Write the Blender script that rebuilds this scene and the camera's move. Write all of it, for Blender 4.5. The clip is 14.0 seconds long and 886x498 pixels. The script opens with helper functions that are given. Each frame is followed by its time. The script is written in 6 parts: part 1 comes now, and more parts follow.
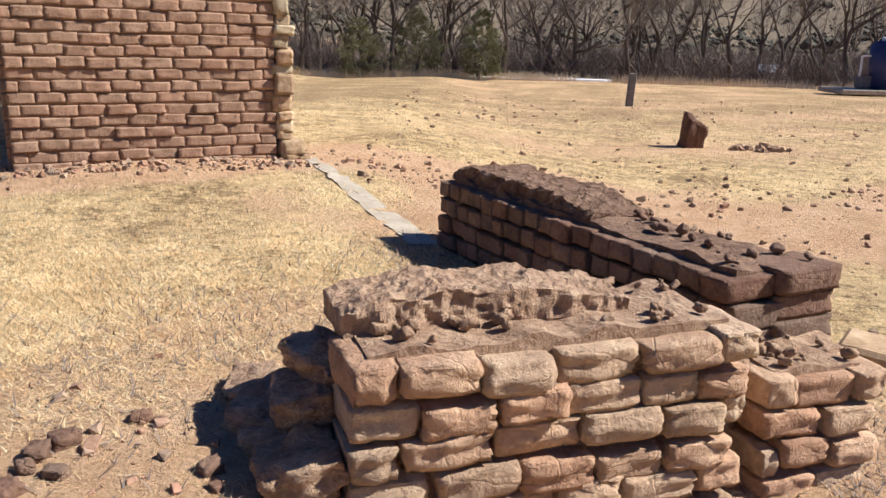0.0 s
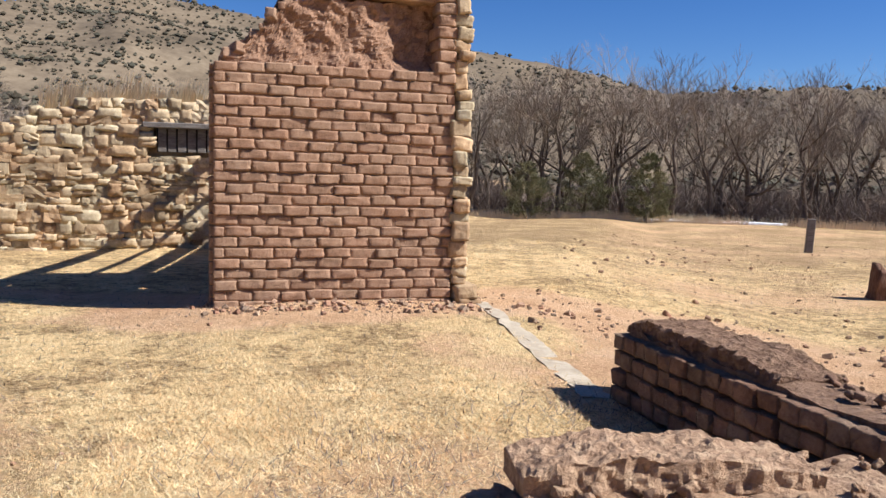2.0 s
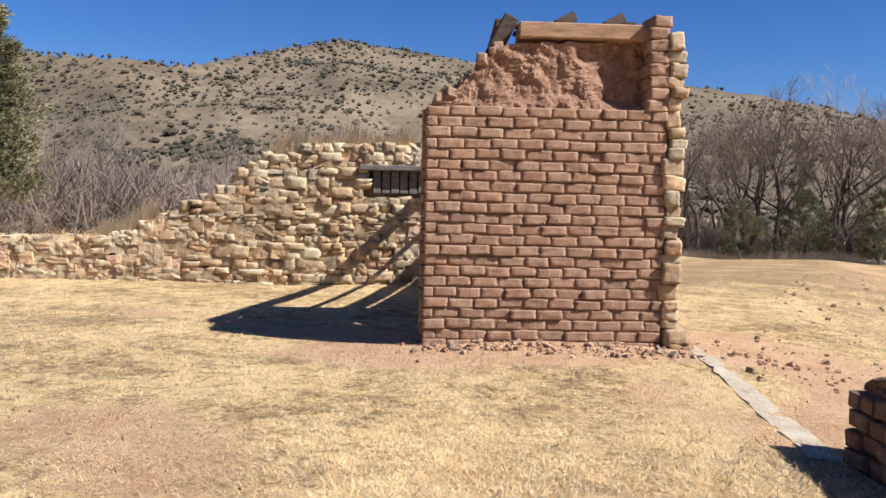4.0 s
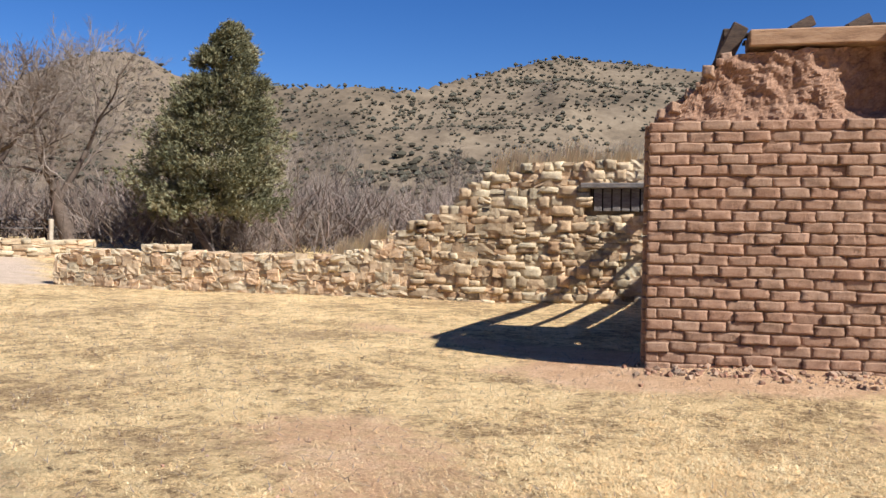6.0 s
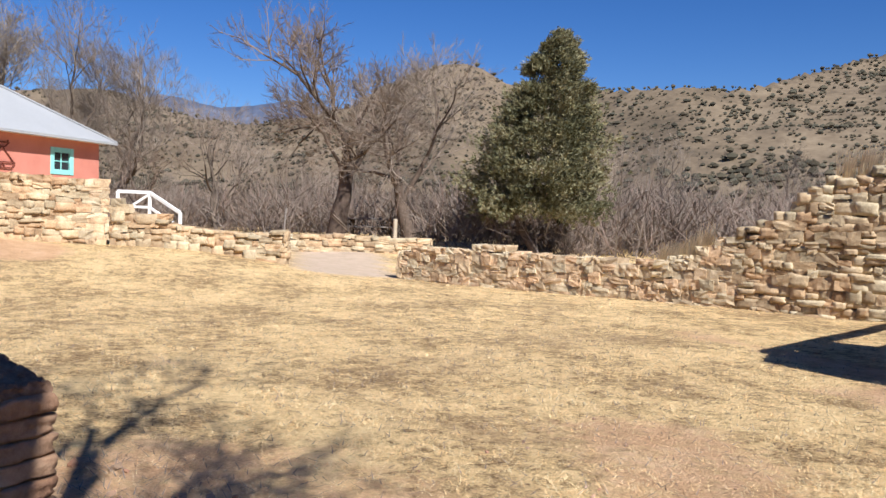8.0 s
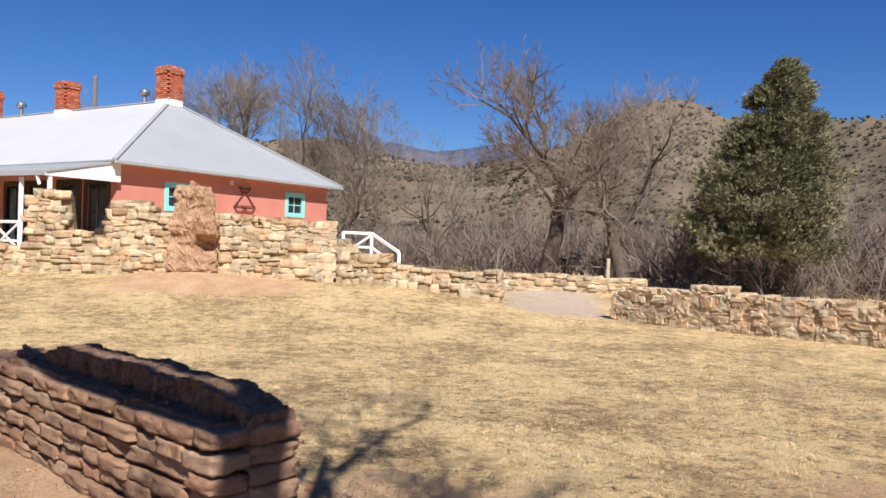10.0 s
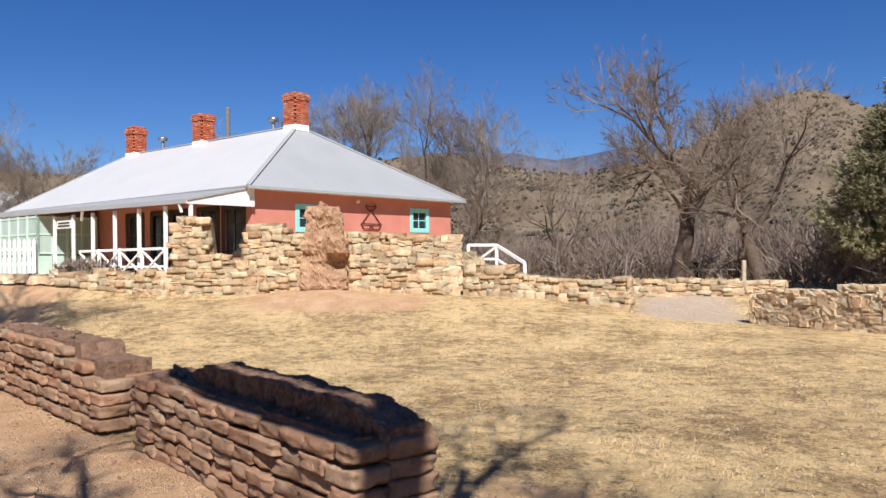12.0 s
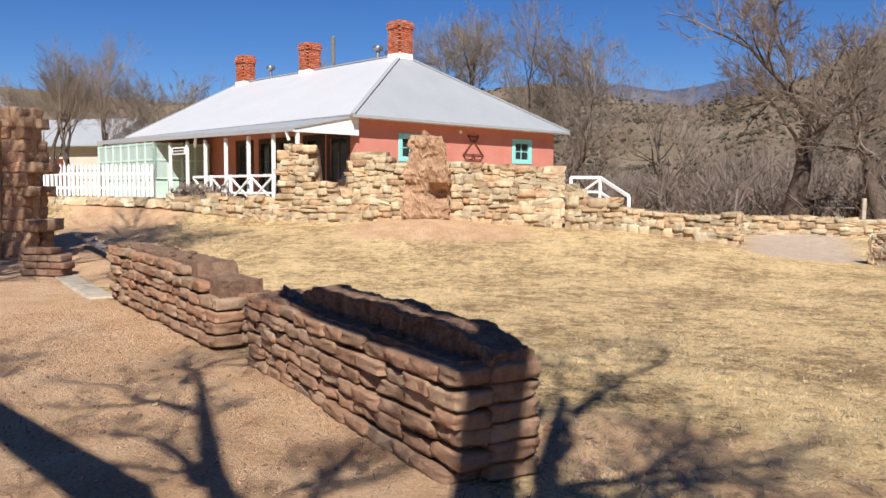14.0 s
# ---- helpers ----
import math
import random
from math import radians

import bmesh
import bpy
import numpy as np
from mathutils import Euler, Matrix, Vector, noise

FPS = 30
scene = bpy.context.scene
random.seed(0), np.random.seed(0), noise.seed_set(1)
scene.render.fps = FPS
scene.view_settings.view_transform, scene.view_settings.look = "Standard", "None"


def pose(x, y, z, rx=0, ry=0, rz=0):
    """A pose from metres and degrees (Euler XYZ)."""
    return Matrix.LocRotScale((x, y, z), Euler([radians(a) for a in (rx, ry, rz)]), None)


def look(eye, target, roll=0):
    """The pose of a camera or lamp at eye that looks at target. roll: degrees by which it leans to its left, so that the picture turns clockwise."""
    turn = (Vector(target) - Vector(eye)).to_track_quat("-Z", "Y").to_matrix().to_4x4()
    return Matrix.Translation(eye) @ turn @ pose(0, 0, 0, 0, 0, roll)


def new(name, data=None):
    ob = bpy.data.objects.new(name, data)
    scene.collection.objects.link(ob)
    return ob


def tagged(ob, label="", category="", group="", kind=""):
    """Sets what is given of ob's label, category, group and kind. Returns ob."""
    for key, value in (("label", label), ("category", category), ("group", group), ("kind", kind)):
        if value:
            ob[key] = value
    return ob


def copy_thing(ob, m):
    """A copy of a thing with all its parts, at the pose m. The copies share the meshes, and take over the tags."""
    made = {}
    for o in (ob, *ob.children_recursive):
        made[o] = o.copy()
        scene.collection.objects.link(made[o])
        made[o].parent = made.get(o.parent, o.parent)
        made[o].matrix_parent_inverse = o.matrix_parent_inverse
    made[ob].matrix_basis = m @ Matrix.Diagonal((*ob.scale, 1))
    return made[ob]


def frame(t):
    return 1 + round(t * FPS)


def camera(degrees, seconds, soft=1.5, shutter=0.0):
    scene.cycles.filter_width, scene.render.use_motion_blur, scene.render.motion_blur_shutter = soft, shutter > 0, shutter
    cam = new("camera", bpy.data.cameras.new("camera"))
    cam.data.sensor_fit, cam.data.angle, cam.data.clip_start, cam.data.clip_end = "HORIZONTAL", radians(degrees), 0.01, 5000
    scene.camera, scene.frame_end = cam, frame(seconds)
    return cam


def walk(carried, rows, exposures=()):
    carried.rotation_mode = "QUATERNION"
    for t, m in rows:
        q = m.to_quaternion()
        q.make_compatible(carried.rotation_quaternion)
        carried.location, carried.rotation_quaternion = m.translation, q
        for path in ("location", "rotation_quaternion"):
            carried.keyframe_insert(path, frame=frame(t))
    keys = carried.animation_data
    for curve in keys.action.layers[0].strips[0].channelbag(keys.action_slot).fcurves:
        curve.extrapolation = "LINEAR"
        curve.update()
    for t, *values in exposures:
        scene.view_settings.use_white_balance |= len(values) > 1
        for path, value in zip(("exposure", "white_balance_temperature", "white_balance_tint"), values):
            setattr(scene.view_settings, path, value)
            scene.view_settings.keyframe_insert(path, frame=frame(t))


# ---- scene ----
cam = camera(55.64, 14.0)
ROWS = [
    (0.0, -0.000, 0.000, 1.500, 75.70, -1.45, 0.00),
    (0.5, -0.019, -0.011, 1.531, 78.58, -1.61, 2.24),
    (1.0, -0.041, -0.042, 1.561, 81.38, -1.64, 4.79),
    (1.5, -0.058, -0.060, 1.578, 83.28, -1.51, 7.91),
    (2.0, -0.076, -0.078, 1.591, 84.78, -1.52, 11.13),
    (2.5, -0.089, -0.092, 1.594, 85.69, -1.53, 14.48),
    (3.0, -0.110, -0.105, 1.601, 86.26, -1.48, 18.35),
    (3.2, -0.119, -0.095, 1.606, 86.39, -1.28, 19.75),
    (5.3, -0.122, -0.017, 1.632, 88.00, -1.55, 34.53),
    (5.5, -0.119, -0.020, 1.644, 88.04, -1.23, 36.33),
    (6.0, -0.116, -0.056, 1.648, 87.91, -0.65, 39.87),
    (6.5, -0.108, -0.091, 1.646, 87.57, -0.86, 43.57),
    (7.0, -0.112, -0.098, 1.640, 87.86, -1.48, 48.53),
    (7.5, -0.096, -0.103, 1.644, 87.89, -1.94, 55.29),
    (8.0, -0.070, -0.109, 1.649, 87.73, -1.60, 61.59),
    (8.5, -0.072, -0.128, 1.653, 88.37, -0.98, 66.28),
    (9.0, -0.076, -0.151, 1.652, 89.01, -0.80, 70.22),
    (9.2, -0.082, -0.160, 1.645, 89.22, -0.91, 71.56),
    (11.3, -0.145, -0.187, 1.641, 90.66, -0.07, 81.11),
    (11.5, -0.151, -0.190, 1.639, 90.65, 0.62, 81.98),
    (12.0, -0.150, -0.197, 1.638, 90.77, 0.85, 84.29),
    (12.5, -0.156, -0.205, 1.633, 89.52, 0.52, 86.60),
    (13.0, -0.157, -0.211, 1.626, 87.72, 0.34, 88.54),
    (13.5, -0.163, -0.219, 1.620, 86.78, 0.17, 89.78),
    (14.0, -0.159, -0.227, 1.614, 86.15, -0.26, 91.13),
]
walk(cam, [(t, pose(x, y, z, rx, ry, rz)) for t, x, y, z, rx, ry, rz in ROWS], exposures=[(0.0, 0.76, 6130, 11), (3.0, 0.78, 6130, 11), (5.5, 0.78, 6130, 11), (6.5, 0.74, 6130, 11), (8.0, 0.7, 6130, 11), (9.2, 0.6, 6180, 11), (11.3, 0.48, 6250, 12), (14.0, 0.48, 6300, 11)])

# ---- sky, sun ----
SUN = Vector((0.73, 0.035, 0.68)).normalized()
world = bpy.data.worlds.new("sky")
scene.world = world
world.use_nodes = True
wn = world.node_tree.nodes
sky = wn.new("ShaderNodeTexSky")
sky.sky_type, sky.sun_disc = "NISHITA", False
sky.sun_elevation = math.asin(SUN.z)
sky.sun_rotation = math.atan2(SUN.x, SUN.y)
sky.altitude, sky.air_density, sky.dust_density, sky.ozone_density = 1900, 1.0, 0.4, 4.0
deep = wn.new("ShaderNodeHueSaturation")
deep.inputs["Saturation"].default_value, deep.inputs["Hue"].default_value = 1.27, 0.512
world.node_tree.links.new(sky.outputs[0], deep.inputs["Color"])
world.node_tree.links.new(deep.outputs[0], wn["Background"].inputs[0])
wn["Background"].inputs[1].default_value = 0.063
sun_data = bpy.data.lights.new("sun", "SUN")
sun_data.energy, sun_data.angle, sun_data.color = 5.0, radians(0.5), (1.0, 0.95, 0.88)
sun = new("sun", sun_data)
sun.matrix_world = look(SUN * 50, (0, 0, 0))

# ---- materials ----


def material(name, cols, scale=6.0, rough=0.9, bump=0.3, fine=60.0, metal=0.0, rand=0.0, island=0.0, coord="Object", stretch=(1, 1, 1), spec=0.2, cracks=0.0, relief=0.02):
    """Procedural surface: colours mixed by coarse and fine noise, relief from the same, varied piece by piece."""
    m = bpy.data.materials.new(name)
    m.use_nodes = True
    nt = m.node_tree
    n, l = nt.nodes, nt.links
    bs = n["Principled BSDF"]
    tc = n.new("ShaderNodeTexCoord")
    geo = n.new("ShaderNodeNewGeometry")
    mp = n.new("ShaderNodeMapping")
    mp.inputs["Scale"].default_value = stretch
    l.new(geo.outputs["Position"] if coord == "World" else tc.outputs[coord], mp.inputs[0])
    a, b = n.new("ShaderNodeTexNoise"), n.new("ShaderNodeTexNoise")
    a.inputs["Scale"].default_value, a.inputs["Detail"].default_value, a.inputs["Roughness"].default_value = scale, 5, 0.6
    b.inputs["Scale"].default_value, b.inputs["Detail"].default_value, b.inputs["Roughness"].default_value = fine, 6, 0.7
    for q in (a, b):
        l.new(mp.outputs[0], q.inputs["Vector"])
    ad = n.new("ShaderNodeMath")
    ad.operation = "MULTIPLY_ADD"
    ad.inputs[1].default_value = 0.45
    l.new(b.outputs[0], ad.inputs[0])
    half = n.new("ShaderNodeMath")
    half.operation = "MULTIPLY"
    half.inputs[1].default_value = 0.62
    l.new(a.outputs[0], half.inputs[0])
    l.new(half.outputs[0], ad.inputs[2])
    ramp = n.new("ShaderNodeValToRGB")
    e = ramp.color_ramp.elements
    e[0].position, e[1].position = 0.36, 0.7
    e[0].color, e[1].color = (*cols[0], 1), (*cols[-1], 1)
    for k, c in enumerate(cols[1:-1]):
        e.new(0.36 + 0.34 * (k + 1) / (len(cols) - 1)).color = (*c, 1)
    l.new(ad.outputs[0], ramp.inputs[0])
    out = ramp.outputs[0]
    for amount, sock in ((rand, n.new("ShaderNodeObjectInfo").outputs["Random"] if rand else None), (island, geo.outputs["Random Per Island"])):
        if amount:
            hs = n.new("ShaderNodeHueSaturation")
            mr = n.new("ShaderNodeMapRange")
            mr.inputs[3].default_value, mr.inputs[4].default_value = 1 - amount, 1 + amount
            l.new(sock, mr.inputs[0])
            l.new(mr.outputs[0], hs.inputs["Value"])
            sat = n.new("ShaderNodeMapRange")
            sat.inputs[3].default_value, sat.inputs[4].default_value = 1 + amount * 0.6, 1 - amount * 0.6
            fr = n.new("ShaderNodeMath")
            fr.operation = "FRACT"
            mu = n.new("ShaderNodeMath")
            mu.operation = "MULTIPLY"
            mu.inputs[1].default_value = 7.31
            l.new(sock, mu.inputs[0])
            l.new(mu.outputs[0], fr.inputs[0])
            l.new(fr.outputs[0], sat.inputs[0])
            l.new(sat.outputs[0], hs.inputs["Saturation"])
            hue = n.new("ShaderNodeMapRange")
            hue.inputs[3].default_value, hue.inputs[4].default_value = 0.5 - amount * 0.06, 0.5 + amount * 0.05
            l.new(fr.outputs[0], hue.inputs[0])
            l.new(hue.outputs[0], hs.inputs["Hue"])
            l.new(out, hs.inputs["Color"])
            out = hs.outputs[0]
    l.new(out, bs.inputs["Base Color"])
    bs.inputs["Roughness"].default_value, bs.inputs["Metallic"].default_value = rough, metal
    bs.inputs["Specular IOR Level"].default_value = spec
    if bump:
        bp = n.new("ShaderNodeBump")
        bp.inputs["Strength"].default_value, bp.inputs["Distance"].default_value = bump, relief
        height = ad.outputs[0]
        if cracks:
            wob = n.new("ShaderNodeMix")
            wob.data_type = "VECTOR"
            wob.inputs[0].default_value = 0.06
            l.new(mp.outputs[0], wob.inputs[4])
            l.new(a.outputs["Color"], wob.inputs[5])
            vo = n.new("ShaderNodeTexVoronoi")
            vo.feature = "DISTANCE_TO_EDGE"
            vo.inputs["Scale"].default_value = cracks
            l.new(wob.outputs[1], vo.inputs["Vector"])
            mr2 = n.new("ShaderNodeMapRange")
            mr2.inputs[2].default_value, mr2.inputs[3].default_value = 0.014, -0.07
            mr2.inputs[4].default_value = 0.0
            l.new(vo.outputs["Distance"], mr2.inputs[0])
            sm2 = n.new("ShaderNodeMath")
            l.new(ad.outputs[0], sm2.inputs[0])
            l.new(mr2.outputs[0], sm2.inputs[1])
            height = sm2.outputs[0]
        l.new(height, bp.inputs["Height"])
        l.new(bp.outputs[0], bs.inputs["Normal"])
    return m


M_BRICK = material("adobe_red", [(0.21, 0.128, 0.08), (0.33, 0.203, 0.129), (0.425, 0.274, 0.18)], 8, 0.95, 1.0, 45, rand=0.06, coord="World")
M_BRICKD = material("adobe_mortar", [(0.19, 0.112, 0.07), (0.29, 0.175, 0.11)], 6, 0.95, 0.6, 40, coord="World")
M_ADOBE = material("adobe_weathered", [(0.3, 0.185, 0.112), (0.5, 0.325, 0.203), (0.66, 0.465, 0.295)], 4, 0.95, 1.0, 26, cracks=2.6, rand=0.16, relief=0.055, island=0.0, coord="World")
M_ADOBE2 = material("adobe_brown", [(0.2, 0.117, 0.071), (0.32, 0.198, 0.121), (0.42, 0.278, 0.174)], 4, 0.95, 0.9, 30, cracks=4.0, rand=0.14, relief=0.035, coord="World")
# Dark brown earth; its darkness also carries the shade of the far low wall.
M_UMBER_SHADE = material("adobe_umber_shade", [(0.13, 0.076, 0.05), (0.22, 0.134, 0.088), (0.31, 0.2, 0.134)], 4, 0.95, 0.9, 30, cracks=4.0, rand=0.14, relief=0.05, coord="World")
M_ADOBED = material("adobe_core", [(0.25, 0.15, 0.093), (0.44, 0.285, 0.18), (0.62, 0.44, 0.285)], 12, 0.95, 1.0, 34, coord="World", relief=0.07)
M_STONE = material("limestone", [(0.23, 0.162, 0.092), (0.42, 0.315, 0.19), (0.57, 0.45, 0.29)], 4.5, 0.9, 0.9, 26, rand=0.26, coord="World")
M_STONEJ = material("limestone_rubble", [(0.28, 0.2, 0.118), (0.49, 0.375, 0.235), (0.63, 0.505, 0.34)], 4.5, 0.9, 0.9, 26, island=0.26, coord="World")
M_MUD = material("ruin_mud", [(0.16, 0.09, 0.056), (0.28, 0.165, 0.104), (0.38, 0.24, 0.155)], 7, 0.95, 1.0, 40, cracks=7, coord="World")
M_EARTH = material("earth_fill", [(0.17, 0.12, 0.072), (0.32, 0.235, 0.145)], 5, 0.95, 0.8, 30, coord="World")
M_WOOD = material("weathered_wood", [(0.16, 0.09, 0.05), (0.34, 0.21, 0.12), (0.45, 0.3, 0.18)], 3, 0.85, 0.5, 20, coord="World", stretch=(1, 1, 6))
M_DARKWOOD = material("dark_wood", [(0.035, 0.025, 0.02), (0.10, 0.07, 0.05)], 4, 0.9, 0.5, 25, coord="World", stretch=(1, 1, 5))
M_HIP = material("grey_metal_roof", [(0.32, 0.33, 0.335), (0.37, 0.38, 0.385)], 0.6, 0.6, 0.05, 9, coord="World", spec=0.4)
M_GREYWOOD = material("grey_wood", [(0.1, 0.085, 0.075), (0.28, 0.25, 0.22)], 6, 0.9, 0.5, 30, coord="World", stretch=(1, 1, 5))
M_BARK = material("bark", [(0.07, 0.053, 0.04), (0.16, 0.122, 0.094)], 5, 0.95, 0.5, 25, rand=0.12, coord="World")
M_TWIG = material("twig", [(0.165, 0.133, 0.104), (0.33, 0.27, 0.212)], 0.6, 0.9, 0.0, 5, rand=0.1, island=0.1, coord="World")
M_THICKET = material("thicket", [(0.12, 0.094, 0.076), (0.29, 0.23, 0.185)], 0.25, 0.9, 0.0, 1.5, island=0.25, coord="World")
M_LEAF = material("juniper_leaf", [(0.06, 0.065, 0.036), (0.17, 0.165, 0.09), (0.36, 0.325, 0.2)], 0.9, 1.0, 0.0, 4, island=0.3, coord="World", spec=0.0)
M_SCRUB = material("hill_scrub", [(0.044, 0.041, 0.028), (0.088, 0.078, 0.052)], 0.05, 0.9, 0.0, 0.6, island=0.35, coord="World")
M_STRAW = material("dry_grass", [(0.56, 0.395, 0.19), (0.95, 0.745, 0.41)], 2.5, 0.85, 0.0, 9, island=0.4, coord="World")
M_PALE = material("pale_straw", [(0.66, 0.53, 0.32), (0.85, 0.72, 0.48)], 0.7, 0.85, 0.0, 6, island=0.2, coord="World")
M_STUCCO = material("pink_stucco", [(0.50, 0.19, 0.14), (0.60, 0.25, 0.19)], 1.2, 0.9, 0.25, 30, coord="World")
M_ROOF = material("white_metal_roof", [(0.52, 0.52, 0.515), (0.58, 0.58, 0.57)], 0.6, 0.45, 0.05, 9, coord="World", spec=0.4)
M_WHITE = material("white_paint", [(0.72, 0.71, 0.68), (0.82, 0.81, 0.78)], 3, 0.6, 0.1, 40, coord="World")
M_TURQ = material("turquoise_paint", [(0.24, 0.62, 0.58), (0.32, 0.70, 0.66)], 3, 0.6, 0.1, 40, coord="World")
M_MINT = material("mint_paint", [(0.45, 0.62, 0.54), (0.55, 0.7, 0.62)], 3, 0.6, 0.1, 40, coord="World")
M_CHIM = material("red_brick", [(0.36, 0.11, 0.06), (0.5, 0.17, 0.09)], 3, 0.9, 0.4, 30, rand=0.2, coord="World")
M_DARK = material("dark_interior", [(0.02, 0.018, 0.016), (0.04, 0.035, 0.03)], 2, 0.8, 0.0, 20, coord="World")
M_IRON = material("rusty_iron", [(0.10, 0.03, 0.022), (0.2, 0.06, 0.04)], 8, 0.7, 0.2, 50, coord="World")
M_GALV = material("galvanised", [(0.3, 0.31, 0.32), (0.45, 0.46, 0.47)], 6, 0.4, 0.1, 40, metal=0.8, coord="World")
M_CONC = material("pale_concrete", [(0.32, 0.26, 0.185), (0.52, 0.45, 0.345)], 4.5, 0.9, 0.4, 40, coord="World")
M_SNOW = material("snow", [(0.78, 0.8, 0.84), (0.86, 0.87, 0.9)], 2, 0.7, 0.2, 20, coord="World")
M_ROCK = material("clod", [(0.22, 0.135, 0.085), (0.42, 0.28, 0.185)], 8, 0.95, 0.5, 40, island=0.25, coord="World")
M_GLASS = bpy.data.materials.new("window_glass")
M_GLASS.use_nodes = True
_b = M_GLASS.node_tree.nodes["Principled BSDF"]
_b.inputs["Base Color"].default_value, _b.inputs["Roughness"].default_value = (0.03, 0.035, 0.04, 1), 0.06
M_CURTAIN = material("curtained_glass", [(0.36, 0.47, 0.43), (0.5, 0.6, 0.55)], 1.5, 0.2, 0.0, 12, coord="World", stretch=(3, 3, 0.3), spec=0.5)

# ---- building helpers ----


def sm(v):
    v = min(1.0, max(0.0, v))
    return v * v * (3 - 2 * v)


def mesh(name, verts, faces, mat, smooth=False):
    me = bpy.data.meshes.new(name)
    me.from_pydata([tuple(v) for v in verts], [], faces)
    me.materials.append(mat)
    if smooth:
        me.polygons.foreach_set("use_smooth", [True] * len(me.polygons))
    me.update()
    return me


def from_bm(name, bm, mat, smooth=False):
    me = bpy.data.meshes.new(name)
    bm.to_mesh(me)
    bm.free()
    me.materials.append(mat)
    if smooth:
        me.polygons.foreach_set("use_smooth", [True] * len(me.polygons))
    return me


def part(name, me, parent, m=None, label=""):
    ob = new(name, me)
    ob.parent = parent
    if m is not None:
        ob.matrix_basis = m
    if label:
        ob["label"] = label
    return ob


def thing(name, label, category, m=None, group="", kind=""):
    ob = new(name)
    ob.empty_display_size = 0.2
    if m is not None:
        ob.matrix_basis = m
    return tagged(ob, label, category, group, kind)


def box_bm(sx, sy, sz, bevel=0.0, centre=(0, 0, 0), segs=1):
    bm = bmesh.new()
    bmesh.ops.create_cube(bm, size=1, matrix=Matrix.Translation(centre) @ Matrix.Diagonal((sx, sy, sz, 1)))
    if bevel:
        bmesh.ops.bevel(bm, geom=bm.edges[:], offset=bevel, segments=segs, affect="EDGES", profile=0.6)
    return bm


def box(name, sx, sy, sz, mat, bevel=0.01, centre=(0, 0, 0)):
    return from_bm(name, box_bm(sx, sy, sz, bevel, centre), mat)


def bar(name, p, q, w, d, mat, bevel=0.006):
    """A beam of section w x d from p to q."""
    p, q = Vector(p), Vector(q)
    me = box(name, w, d, (q - p).length, mat, bevel)
    me.transform(Matrix.Translation((p + q) / 2) @ (q - p).to_track_quat("Z", "Y").to_matrix().to_4x4())
    return me


def lump(name, mat, n=3, square=0.7, rough=0.12, seed=0, flat=1.0):
    """A worn block about one unit across: a rounded cube with dents, smooth shaded."""
    bm = bmesh.new()
    bmesh.ops.create_cube(bm, size=1)
    bmesh.ops.subdivide_edges(bm, edges=bm.edges[:], cuts=n, use_grid_fill=True)
    rnd = Vector((seed * 7.3, seed * 3.1, seed * 1.7))
    for v in bm.verts:
        c = v.co.copy()
        s = c.normalized() * 0.62
        c = c.lerp(s, 1 - square)
        k = noise.noise(c * 2.2 + rnd) * rough + noise.noise(c * 5.5 + rnd) * rough * 0.5 + noise.noise(c * 12 + rnd) * rough * 0.22
        v.co = c * (1 + k)
    return from_bm(name, bm, mat, True)


def block(name, mat, seed=0, chip=0.16, dent=0.05):
    """A cheap block of one unit with bevelled, uneven corners (44 triangles)."""
    r = random.Random(seed)
    bm = bmesh.new()
    bmesh.ops.create_cube(bm, size=1)
    for v in bm.verts:
        v.co += Vector([r.uniform(-chip, chip * 0.3) * s for s in (math.copysign(1, v.co.x), math.copysign(1, v.co.y), math.copysign(1, v.co.z))])
    bmesh.ops.bevel(bm, geom=bm.edges[:], offset=0.09, segments=1, affect="EDGES")
    for v in bm.verts:
        v.co += Vector([r.uniform(-dent, dent) for _ in range(3)])
    return from_bm(name, bm, mat)


# ---- ground ----


def ground_z(x, y):
    z = 0.2 - 0.33 * sm((x + 1.0) / 3.5)
    far = max(0.0, y - 14 - max(0.0, -x - 8) * 2)
    z -= (0.024 + 0.013 * min(1.0, max(0.0, 0.4 - x / 10))) * far * sm((x + 25) / 20) * (1 if far < 60 else 60 / far)
    house = sm((-x - 12.5) / 8.5) * sm((8.5 - y) / 5)
    z += 0.62 * house
    terrace = sm((-x - 20.75 - 0.02 * y) / 0.6) * sm((4.5 - y) / 2.5)
    z += 0.5 * terrace * (0.6 + 0.4 * sm((-4 - y) / 4))
    z += 0.5 * sm((-x - 16.5) / 9) * sm((y - 5) / 4) * sm((40 - y) / 15)
    z += 0.12 * math.exp(-((x + 2.6) ** 2 + (y - 7.9) ** 2) / 2.5)
    z += 0.24 * math.exp(-((x + 19.6) ** 2 / 1.6 + (y + 1.0) ** 2 / 2.5))
    z -= 0.24 * math.exp(-((x - 0.7) ** 2 + (y - 2.3) ** 2) / 1.3)
    r = math.hypot(x, y)
    z += 0.035 * noise.noise((x * 0.5, y * 0.5, 0)) + 0.014 * noise.noise((x * 2.1, y * 2.1, 3)) * sm((9 - r) / 4)
    return z


def seg_dist(x, y, a, b):
    ax, ay, bx, by = a[0], a[1], b[0], b[1]
    t = ((x - ax) * (bx - ax) + (y - ay) * (by - ay)) / ((bx - ax) ** 2 + (by - ay) ** 2)
    t = min(1, max(0, t))
    return math.hypot(x - ax - t * (bx - ax), y - ay - t * (by - ay))


